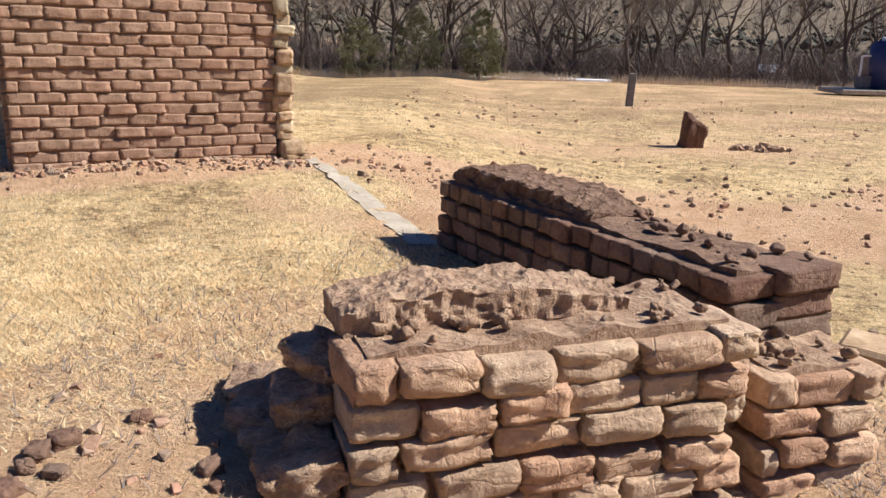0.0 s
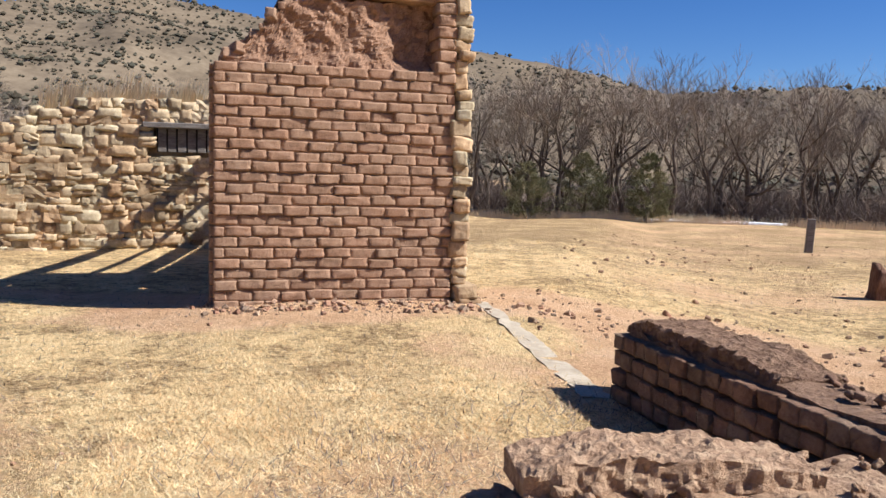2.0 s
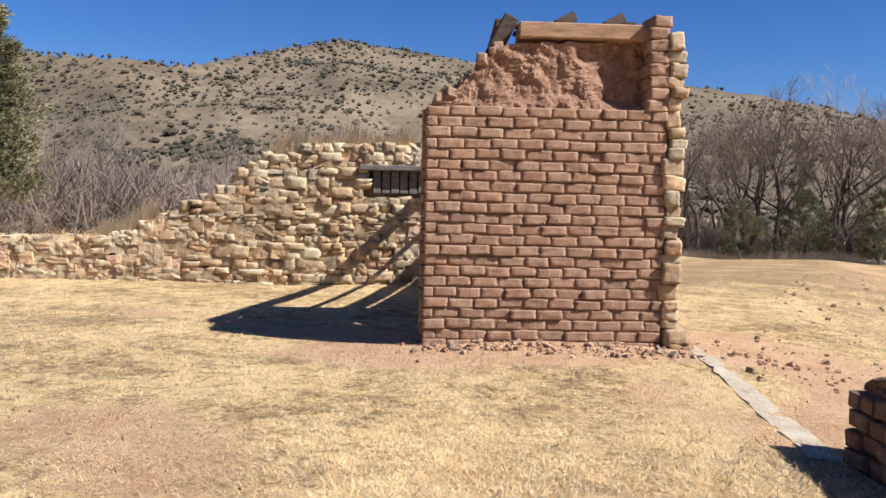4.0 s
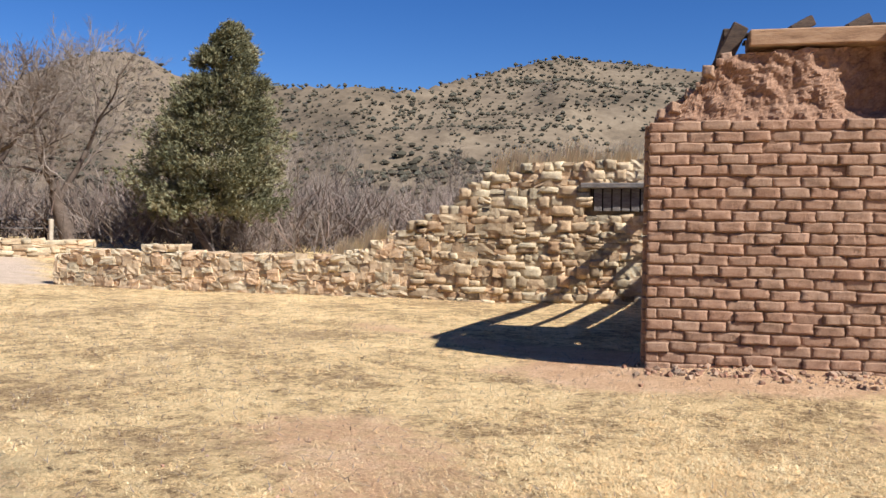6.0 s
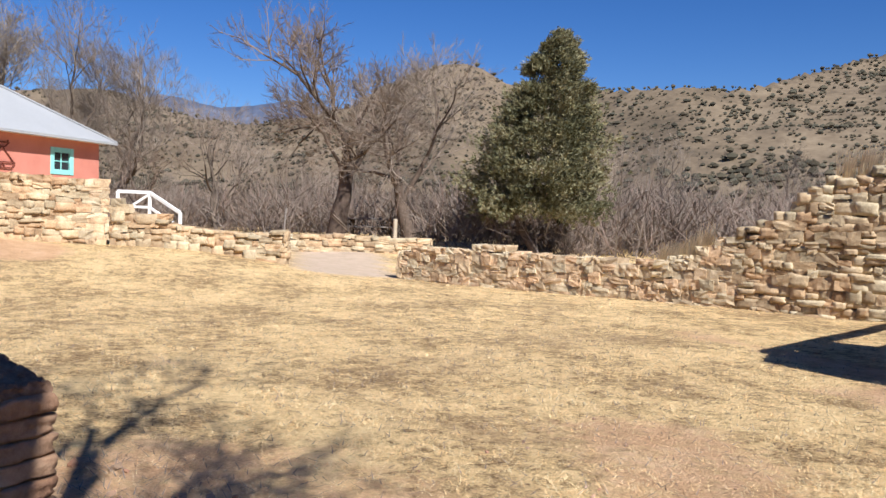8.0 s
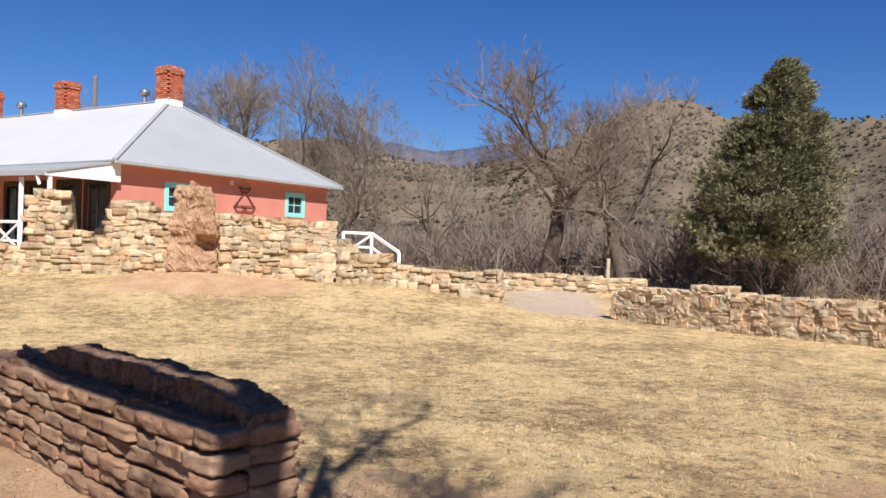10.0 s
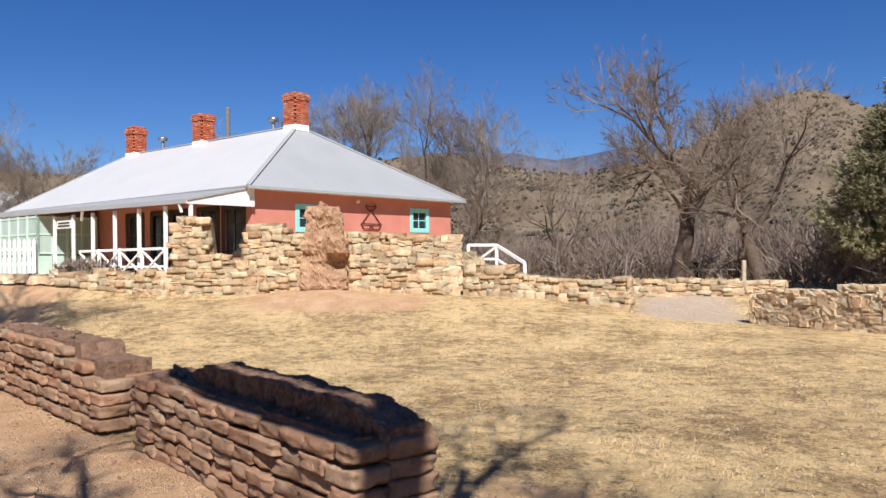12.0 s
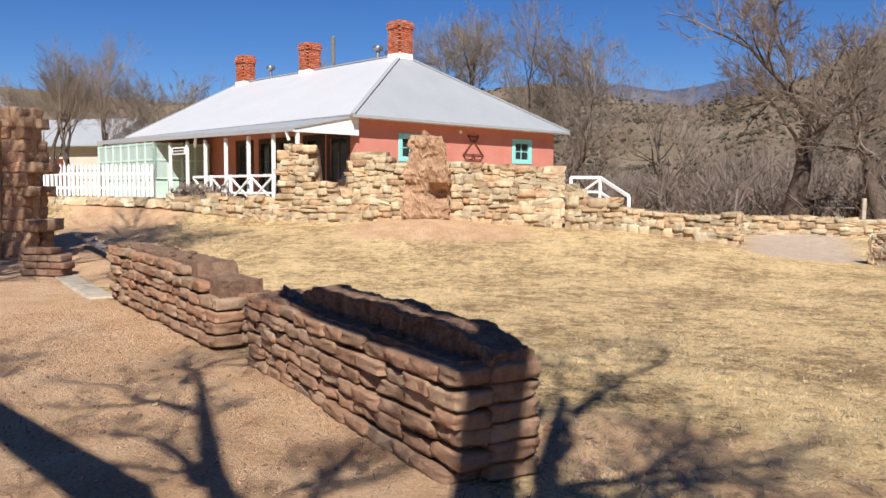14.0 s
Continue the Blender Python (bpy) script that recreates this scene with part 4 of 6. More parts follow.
def shade_tree():
    """The many-stemmed tree whose shadow lies over the walls and the bare earth."""
    t = thing("bare_tree", "large many-stemmed leafless tree on the bare earth", "tree")
    stems = (((1.6, 0.0, -0.1), (1.52, 0.05, 1.4), (1.5, 0.1, 3.1), (1.45, 0.15, 5.2), (1.4, 0.3, 6.5), (1.25, -0.6, 7.9), (1.1, -1.3, 9.0)), ((1.5, 0.1, 3.1), (1.55, 0.38, 4.4), (1.55, 0.48, 5.6), (1.4, 0.85, 7.0)), ((1.52, 0.05, 1.4), (0.5, -0.4, 2.6), (0.05, -1.6, 3.9), (-0.35, -3.4, 5.3)), ((1.5, 0.1, 3.1), (1.35, -0.7, 4.3), (1.2, -1.2, 5.3), (1.0, -1.9, 7.3)), ((1.42, 0.2, 5.9), (0.4, -0.3, 5.75), (-0.5, -0.85, 5.75), (-1.3, -1.3, 5.9), (-2.0, -1.6, 6.3)))
    radii = ((0.24, 0.2, 0.17, 0.16, 0.16, 0.14, 0.08), (0.1, 0.08, 0.07, 0.04), (0.17, 0.16, 0.15, 0.12), (0.1, 0.09, 0.07, 0.03), (0.15, 0.15, 0.14, 0.11, 0.04))
    vs, fs = [], []
    for pts, rad in zip(stems, radii):
        pts = [Vector(p) for p in pts]
        b0 = None
        for i, (p, w) in enumerate(zip(pts, rad)):
            d = (pts[min(i + 1, len(pts) - 1)] - pts[max(i - 1, 0)]).normalized()
            u = d.orthogonal().normalized()
            v = d.cross(u)
            b = len(vs)
            vs += [p + (u * math.cos(k * 0.785) + v * math.sin(k * 0.785)) * w for k in range(8)]
            if b0 is not None:
                fs += [(b0 + k, b0 + (k + 1) % 8, b + (k + 1) % 8, b + k) for k in range(8)]
            b0 = b
    part("trunk", mesh("trunk", vs, fs, M_BARK, True), t)
    for q, (p, h, lx, ly) in enumerate((((1.1, -1.3, 8.8), 2.4, -0.3, -0.3), ((1.45, 0.15, 5.2), 2.6, 0.2, 1.0), ((1.4, 0.85, 6.8), 2.6, -0.3, 0.6), ((1.55, 0.48, 5.5), 2.4, 0.2, 1.0), ((1.0, -1.9, 7.1), 1.9, -0.1, -0.4), ((1.2, -1.2, 5.3), 2.0, 0.1, -0.9), ((1.35, -0.7, 4.4), 1.8, 0.3, -0.7), ((1.55, 0.38, 4.4), 2.2, 0.4, 1.1), ((-0.35, -3.4, 5.2), 3.0, -0.2, -0.8), ((1.5, 0.1, 4.2), 2.0, 0.2, 0.9), ((1.1, -1.6, 6.4), 1.7, 0.3, -0.5), ((1.4, 0.3, 6.4), 2.6, 0.3, 0.9), ((1.5, 0.6, 6.0), 2.4, 0.5, 0.6), ((1.55, 0.4, 4.8), 2.0, 0.6, 0.8), ((1.3, -0.3, 7.4), 2.2, 0.4, 0.5))):
        a, b = limb_tree(300 + q, h * 1.2, 0.05, levels=4, spread=0.5, up=0.1, kids=(3, 4), lean=(lx, ly), wig=0.2, twig=0.006)
        o = Vector(p)
        n = len(a[0])
        part("bough", mesh("bough", [v + o for v in a[0] + b[0]], list(a[1]) + [[n + i for i in f] for f in b[1]], M_TWIG), t)


shade_tree()


def woods():
    """Leafless woodland at the edge of the field."""
    stock = []
    for k in range(5):
        stock.append(bare_tree("leafless woodland tree at the edge of the field", -12 + k * 6.5, 60, -1.3, 60 + k, 10.5 + k % 3, 0.2, "woodland trees", levels=5, spread=0.55, up=0.2, kids=(3, 4), twig=0.015, first=0.2, whisks=5))
    r = random.Random(8)
    for i in range(34):
        az, d = -36 + 51 * (i + r.random()) / 34, r.uniform(57, 76)
        x, y = -d * math.sin(radians(az)), d * math.cos(radians(az))
        copy_thing(stock[i % 5], pose(x, y, ground_z(x, y) - 0.1, 0, 0, r.uniform(0, 360)))
    # trees low in the valley behind the long wall
    for i in range(18):
        az, d = r.uniform(26, 84), r.uniform(38, 70)
        x, y = -d * math.sin(radians(az)), d * math.cos(radians(az))
        o = copy_thing(stock[i % 5], pose(x, y, 0.2, 0, 0, r.uniform(0, 360)))
        k = r.uniform(0.4, 0.68)
        o.scale = (k, k, k)
    for x, y, h, w in ((-5.0, 52.4, 3.7, 2.4), (2.3, 52.4, 4.4, 2.2), (-1.6, 53.5, 4.2, 2.6)):
        juniper("dark green evergreen at the edge of the woods", x, y, ground_z(x, y), int(h * 10), h, w, 5000, 0.5)


woods()


def thicket():
    """Grey-brown brush along the wood and in the valley."""
    r = random.Random(12)
    vs, fs = [], []

    def bush(x, y, z, h, n):
        for _ in range(n):
            o = Vector((x + r.gauss(0, h * 0.3), y + r.gauss(0, h * 0.3), z - 0.1))
            d = Vector((r.gauss(0, 0.55), r.gauss(0, 0.55), 1)).normalized()
            s = h * r.uniform(0.5, 1.1)
            for q in range(4):
                dd = (d + Vector((r.gauss(0, 0.6), r.gauss(0, 0.6), r.gauss(0, 0.3))) * (q > 0)).normalized()
                side = dd.cross(Vector((r.gauss(0, 1), r.gauss(0, 1), 0.1))).normalized() * 0.008 * (1 + h * 0.5)
                st = o + d * s * (0.2 * q)
                b = len(vs)
                vs.extend((st - side, st + side, st + dd * s * (1 - 0.25 * q)))
                fs.append((b, b + 1, b + 2))

    for _ in range(800):
        az, d = r.uniform(-38, 16), r.uniform(59, 90)
        x, y = -d * math.sin(radians(az)), d * math.cos(radians(az))
        bush(x, y, ground_z(x, y), r.uniform(0.8, 4.2), 34)
    for _ in range(760):
        az, d = r.uniform(22, 88), 27 + 48 * r.random()
        if az > 66 and d < 38:
            continue
        x, y = -d * math.sin(radians(az)), d * math.cos(radians(az))
        bush(x, y, ground_z(x, y), r.uniform(1.0, 4.0), 40)
    tagged(new("thicket", mesh("thicket", vs, fs, M_THICKET)), "grey-brown leafless brush", "brush", kind="stuff")


thicket()

# ---- house ----
HOUSE = pose(-29.1, -3.8, 1.15, 0, 0, 134.5)


def window_in(parent, x0, x1, z0, z1, m, paint, rows=2, cols=2):
    """Framed window flush in a wall along local x; m places the wall's outer face at y = 0."""
    w = part("window", box("window", x1 - x0, 0.02, z1 - z0, M_GLASS, 0, ((x0 + x1) / 2, 0.07, (z0 + z1) / 2)), parent, m)
    t = 0.19
    for nm, sx, sz, cx, cz in (("jamb", t, z1 - z0 + 2 * t, x0 - t / 2, (z0 + z1) / 2), ("jamb", t, z1 - z0 + 2 * t, x1 + t / 2, (z0 + z1) / 2), ("head", x1 - x0 - 0.004, t, (x0 + x1) / 2, z1 + t / 2), ("sill", x1 - x0 - 0.004, t, (x0 + x1) / 2, z0 - t / 2)):
        part(nm, box(nm, sx, 0.12, sz, paint, 0.012, (cx, 0.03, cz)), w)
    for i in range(1, cols):
        part("muntin", box("muntin", 0.035, 0.05, z1 - z0, paint, 0.004, (x0 + (x1 - x0) * i / cols, 0.06, (z0 + z1) / 2)), w)
    for i in range(1, rows):
        part("muntin", box("muntin", x1 - x0, 0.045, 0.035, paint, 0.004, ((x0 + x1) / 2, 0.062, z0 + (z1 - z0) * i / rows)), w)
    return w


def wall_with_holes(name, length, height, thick, holes, mat):
    """Wall along x from the face y = 0 inwards, with rectangular holes (x0, x1, z0, z1)."""
    xs = sorted({0, length, *[h[0] for h in holes], *[h[1] for h in holes]})
    bm = bmesh.new()
    for a, b in zip(xs, xs[1:]):
        cut = sorted((h[2], h[3]) for h in holes if h[0] <= a and h[1] >= b)
        z = 0
        for z0, z1 in cut + [(height, height)]:
            if z0 > z:
                bmesh.ops.create_cube(bm, size=1, matrix=Matrix.Translation(((a + b) / 2, thick / 2, (z + z0) / 2)) @ Matrix.Diagonal((b - a, thick, z0 - z, 1)))
            z = z1
    bmesh.ops.remove_doubles(bm, verts=bm.verts[:], dist=0.0005)
    return from_bm(name, bm, mat)


def roof_panel(name, corners, mat, parent, label="", rib=0.6):
    """A sheet-metal slope with thickness and standing ribs running from eave to ridge."""
    c = [Vector(p) for p in corners]
    n = (c[1] - c[0]).cross(c[-1] - c[0]).normalized()
    if n.z < 0:
        n = -n
    vs = c + [p - n * 0.06 for p in c]
    k = len(c)
    fs = [tuple(range(k)), tuple(range(k, 2 * k))[::-1]] + [(i, k + i, k + (i + 1) % k, (i + 1) % k) for i in range(k)]
    e = (c[1] - c[0]).normalized()
    upd = n.cross(e).normalized()
    if upd.z < 0:
        upd = -upd
    L = (c[1] - c[0]).length
    q = rib / 2
    seams = []
    while q < L:
        o = c[0] + e * q
        best = None
        for i in range(1, k):
            p0, p1 = c[i], c[(i + 1) % k]
            # cross the rib's line with each edge in the panel's plane
            a, b = (p0 - o).dot(e), (p1 - o).dot(e)
            if (a < 0) != (b < 0):
                f = a / (a - b)
                h = (p0.lerp(p1, f) - o).dot(upd)
                if h > 0.05 and (best is None or h < best):
                    best = h
        if best:
            seams.append((o + n * 0.012, o + upd * best + n * 0.012))
        q += rib
    ob = part(name, mesh(name, vs, fs, mat), parent, label=label)
    for p, w in seams:
        part("seam", bar("seam", p, w, 0.016, 0.012, mat, 0), ob)
    return ob


def house():
    t = thing("house", "long pink stucco house with pale metal hip roof, white porch", "house", HOUSE)
    W, L, H = 10.65, 17.6, 3.08
    wins = [(2.1, 2.9, 1.76, 2.4), (8.2, 9.02, 1.84, 2.48)]
    g = part("gable_wall", wall_with_holes("gable_wall", W, H, 0.4, wins, M_STUCCO), t, label="pink stucco end wall")
    for w in wins:
        window_in(g, *w, None, M_TURQ)
    # porch side: local x of the wall runs from the far end towards the near corner
    side = pose(0, L, 0, 0, 0, -90)
    doors = [(L - y - 0.5, L - y + 0.5, 0.25 if d else 0.9, 2.35) for y, d in ((1.0, 0), (2.5, 1), (4.2, 0), (5.6, 1), (7.4, 1))]
    s = part("porch_wall", wall_with_holes("porch_wall", L - 0.41, H, 0.4, doors, M_STUCCO), t, side)
    for d in doors:
        window_in(s, *d, None, M_DARKWOOD, 3, 2)
    part("back_wall", box("back_wall", 0.4, L - 0.82, H, M_STUCCO, 0, (W - 0.2, L / 2, H / 2)), t)
    part("end_wall", box("end_wall", W - 0.01, 0.4, H, M_STUCCO, 0, (W / 2, L - 0.19, H / 2)), t)
    e, z0, rz, ry = 0.48, H, 6.18, 3.85
    x0, x1, y0, y1 = -e, W + e, -e, L + e
    ra, rb = (W / 2, ry, rz), (W / 2, L - 0.5, rz)
    # The front hip end is a darker grey than the other three slopes.
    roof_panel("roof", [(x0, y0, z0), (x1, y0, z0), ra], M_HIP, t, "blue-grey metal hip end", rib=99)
    roof_panel("roof", [(x0, y1, z0), (x0, y0, z0), ra, rb], M_ROOF, t, "white metal slope", rib=99)
    roof_panel("roof", [(x1, y0, z0), (x1, y1, z0), rb, ra], M_ROOF, t, rib=99)
    roof_panel("roof", [(x1, y1, z0), (x0, y1, z0), rb], M_ROOF, t, rib=99)
    for p, q in (((x0, y0, z0), ra), ((x1, y0, z0), ra), (ra, rb), ((x0, y1, z0), rb)):
        part("ridge_cap", bar("ridge_cap", Vector(p) + Vector((0, 0, 0.02)), Vector(q) + Vector((0, 0, 0.02)), 0.16, 0.05, M_HIP), t)
    part("soffit", box("soffit", W + 2 * e - 0.1, L + 2 * e - 0.1, 0.05, M_WHITE, 0, (W / 2, L / 2, z0 - 0.06)), t)
    part("fascia", box("fascia", W + 2 * e, 0.05, 0.11, M_HIP, 0.01, (W / 2, -e - 0.01, z0 - 0.06)), t, label="white gutter board")
    # porch
    pd, pz = 2.65, 2.55
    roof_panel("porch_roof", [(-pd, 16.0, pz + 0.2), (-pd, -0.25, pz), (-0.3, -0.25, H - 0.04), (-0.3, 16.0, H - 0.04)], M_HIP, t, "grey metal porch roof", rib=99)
    part("porch_fascia", bar("porch_fascia", (-pd + 0.02, -0.2, pz - 0.08), (-pd + 0.02, 16.0, pz + 0.1), 0.05, 0.15, M_HIP), t)
    vs = [(-pd, -0.2, pz - 0.16), (-0.02, -0.2, pz - 0.16), (-0.02, -0.2, H - 0.02), (-pd, -0.2, pz)]
    part("porch_gable", mesh("porch_gable", vs + [(x, -0.14, z) for x, _, z in vs], [(0, 1, 2, 3), (7, 6, 5, 4), (0, 4, 5, 1), (1, 5, 6, 2), (2, 6, 7, 3), (3, 7, 4, 0)], M_WHITE), t)
    part("porch_floor", box("porch_floor", pd, 16.0, 0.5, M_GREYWOOD, 0.01, (-pd / 2, 7.9, -0.1)), t)
    for y in (-0.12, 1.31, 2.92, 4.5, 6.04, 7.5, 8.96):
        part("post", box("post", 0.11, 0.11, pz - 0.32, M_WHITE, 0.01, (-pd + 0.2, y, 0.15 + (pz - 0.3) / 2)), t)
    # white rails with crossed braces
    for y in (0.85, 2.25, 3.65, 5.05):
        part("rail", bar("rail", (-pd - 0.1, y, 1.0), (-pd - 0.1, y + 1.4, 1.0), 0.07, 0.09, M_WHITE), t)
        part("rail", bar("rail", (-pd - 0.1, y, 0.42), (-pd - 0.1, y + 1.4, 0.42), 0.06, 0.08, M_WHITE), t)
        part("brace", bar("brace", (-pd - 0.1, y, 0.14), (-pd - 0.1, y + 1.4, 0.96), 0.06, 0.07, M_WHITE), t)
        part("brace", bar("brace", (-pd - 0.13, y, 0.96), (-pd - 0.13, y + 1.4, 0.14), 0.05, 0.07, M_WHITE), t)
        part("rail_post", box("rail_post", 0.1, 0.1, 1.15, M_WHITE, 0.01, (-pd - 0.1, y, 0.48)), t)
    part("downpipe", bar("downpipe", (-pd + 0.05, 0.3, pz - 0.12), (-pd + 0.12, 0.26, pz - 0.42), 0.09, 0.09, M_WHITE), t)
    part("downpipe", bar("downpipe", (-pd + 0.05, 6.5, pz - 0.04), (-pd + 0.16, 6.8, pz - 0.4), 0.09, 0.09, M_WHITE), t)
    part("sign", box("sign", 0.04, 1.1, 0.3, M_WHITE, 0.01, (-pd + 0.2, 8.2, 2.05)), t, label="white board with dark lettering too small to read")
    for k in range(2):
        part("lettering", box("lettering", 0.01, 0.9, 0.06, M_DARK, 0, (-pd + 0.172, 8.2, 2.0 + k * 0.11)), t)
    # glazed sun porch
    for a, b, n in (((-2.6, 10.1), (-2.6, 15.9), 7), ((-0.2, 10.1), (-2.6, 10.1), 4)):
        a3, b3 = Vector((*a, 0)), Vector((*b, 0))
        part("apron", bar("apron", a3 + Vector((0, 0, 0.5)), b3 + Vector((0, 0, 0.5)), 0.1, 0.75, M_MINT), t) if abs(a[0] - b[0]) < 1 else part("apron", box("apron", 2.4, 0.1, 0.9, M_MINT, 0, (-1.4, 10.1, 0.45)), t)
        for i in range(n + 1):
            p = a3.lerp(b3, i / n)
            part("mullion", box("mullion", 0.1, 0.1, 2.4, M_MINT, 0.008, (p.x, p.y, 1.3)), t)
        for z in (1.0, 1.75, 2.42):
            part("bar", bar("bar", a3 + Vector((0, 0, z)), b3 + Vector((0, 0, z)), 0.07, 0.08, M_MINT), t)
        mid = (a3 + b3) / 2
        d = b3 - a3
        part("pane", box("pane", max(0.02, abs(d.x)), max(0.02, abs(d.y)), 1.5, M_CURTAIN, 0, (mid.x, mid.y, 1.7)), t, label="glass with pale curtains drawn behind")
    # chimneys
    for y, h in ((3.9, 7.56), (10.5, 7.48), (16.4, 7.52)):
        c = part("chimney", box("chimney", 0.62, 0.62, h - 5.0, M_EARTH, 0, (W / 2, y, (h + 5.0) / 2 - 0.05)), t, label="orange-red brick chimney with a corbelled top")
        part("flashing", box("flashing", 0.85, 0.85, 0.42, M_WHITE, 0.1, (W / 2, y, 6.05)), c)
        z, k = 6.2, 0
        while z < h:
            w = 0.66 + (0.09 if 0.12 < h - z < 0.34 else 0) - (0.05 if h - z < 0.05 else 0)
            for i in range(3):
                for sx, sy in ((1, 0), (-1, 0), (0, 1), (0, -1)):
                    o = (i - 1) * w / 3 + (0.04 if k % 2 else -0.04)
                    part("brick", CH_BRICK, c, Matrix.Translation((W / 2 + (sx * w / 2 if sx else o), y + (sy * w / 2 if sy else o), z)) @ pose(0, 0, 0, 0, 0, 90 if sx else 0) @ Matrix.Diagonal((w / 3 * 0.96, 0.12, 0.07, 1)))
            z += 0.082
            k += 1
    for y, x in ((5.6, 5.5), (13.9, 5.3)):
        v = part("roof_vent", bar("roof_vent", (x, y, 6.0), (x, y, 6.6), 0.16, 0.16, M_GALV, 0.05), t)
        part("vent_cap", lump("vent_cap", M_GALV, 2, 0.3, 0.03, 3), v, Matrix.Translation((x, y, 6.68)) @ Matrix.Diagonal((0.36, 0.36, 0.24, 1)))
    # pale wall light under the eave
    part("wall_light", box("wall_light", 0.1, 0.16, 0.12, M_WHITE, 0.03, (4.95, -0.08, 2.78)), t)


CH_BRICK = block("brick", M_CHIM, 5, 0.04, 0.02)
house()


def ornament():
    """Rusty wrought-iron hanging on the end wall."""
    m = HOUSE @ Matrix.Translation((5.7, -0.05, 1.84)) @ Matrix.Diagonal((1.15, 1, 1.1, 1))
    t = thing("iron_ornament", "rusty red wrought-iron lamp-shaped ornament on the pink wall", "ornament", m)
    for p, q in (((-0.28, 0, 0.72), (0.28, 0, 0.72)), ((-0.25, 0, 0.72), (-0.12, 0, 0.58)), ((0.25, 0, 0.72), (0.12, 0, 0.58)), ((-0.12, 0, 0.58), (0.12, 0, 0.58)), ((0, 0, 0.6), (-0.45, 0, 0.1)), ((0, 0, 0.6), (0.45, 0, 0.1)), ((-0.5, 0, 0.1), (0.5, 0, 0.1)), ((-0.5, 0, 0.1), (-0.36, 0, -0.08)), ((0.5, 0, 0.1), (0.36, 0, -0.08)), ((-0.36, 0, -0.08), (0.36, 0, -0.08)), ((0, 0, 0.1), (-0.1, 0, -0.08)), ((0, 0, 0.1), (0.1, 0, -0.08)), ((-0.22, 0, 0.72), (-0.22, 0, 0.8)), ((0.22, 0, 0.72), (0.22, 0, 0.8))):
        part("rod", bar("rod", p, q, 0.035, 0.035, M_IRON, 0.008), t)


ornament()


def picket_fence():
    a, b = Vector((-24.4, -12.3, 1.45)), Vector((-23.65, -8.85, 1.45))
    d = (b - a)
    ang = math.degrees(math.atan2(d.y, d.x))
    t = thing("picket_fence", "white painted picket fence on the terrace edge", "fence", pose(*a, 0, 0, ang))
    n = 26
    L = d.length
    vs = [(-0.04, 0, 0), (0.04, 0, 0), (0.04, 0, 0.84), (0, 0, 0.92), (-0.04, 0, 0.84)]
    vs = vs + [(x, 0.025, z) for x, _, z in vs]
    pk = mesh("picket", vs, [(0, 1, 2, 3, 4), (9, 8, 7, 6, 5)] + [(i, 5 + i, 5 + (i + 1) % 5, (i + 1) % 5) for i in range(5)], M_WHITE)
    for i in range(n):
        part("picket", pk, t, Matrix.Translation((L * i / (n - 1), -0.03, 0.02)))
    for z in (0.25, 0.65):
        part("rail", box("rail", L, 0.04, 0.08, M_WHITE, 0.006, (L / 2, 0.02, z)), t)
    for s in (0.05, L / 2, L - 0.05):
        part("post", box("post", 0.1, 0.1, 0.95, M_WHITE, 0.01, (s, 0.09, 0.4)), t)


picket_fence()


def handrail():
    t = thing("handrail", "white wooden stair rail going down beside the house", "railing", None)
    p = [(-27.4, 3.36, 2.12), (-26.8, 4.2, 2.1), (-25.65, 4.88, 1.52)]
    for a, b in zip(p, p[1:]):
        part("rail", bar("rail", a, b, 0.07, 0.1, M_WHITE), t)
        part("rail", bar("rail", Vector(a) - Vector((0, 0, 0.45)), Vector(b) - Vector((0, 0, 0.45)), 0.06, 0.08, M_WHITE), t)
    for x, y, z in p:
        part("post", box("post", 0.1, 0.1, z - 0.5, M_WHITE, 0.01, (x, y, (z + 0.5) / 2)), t)
    part("brace", bar("brace", (-27.4, 3.36, 1.4), (-26.8, 4.2, 2.05), 0.06, 0.07, M_WHITE), t)


handrail()

# ---- adobe pillars, stump, post and other single things ----


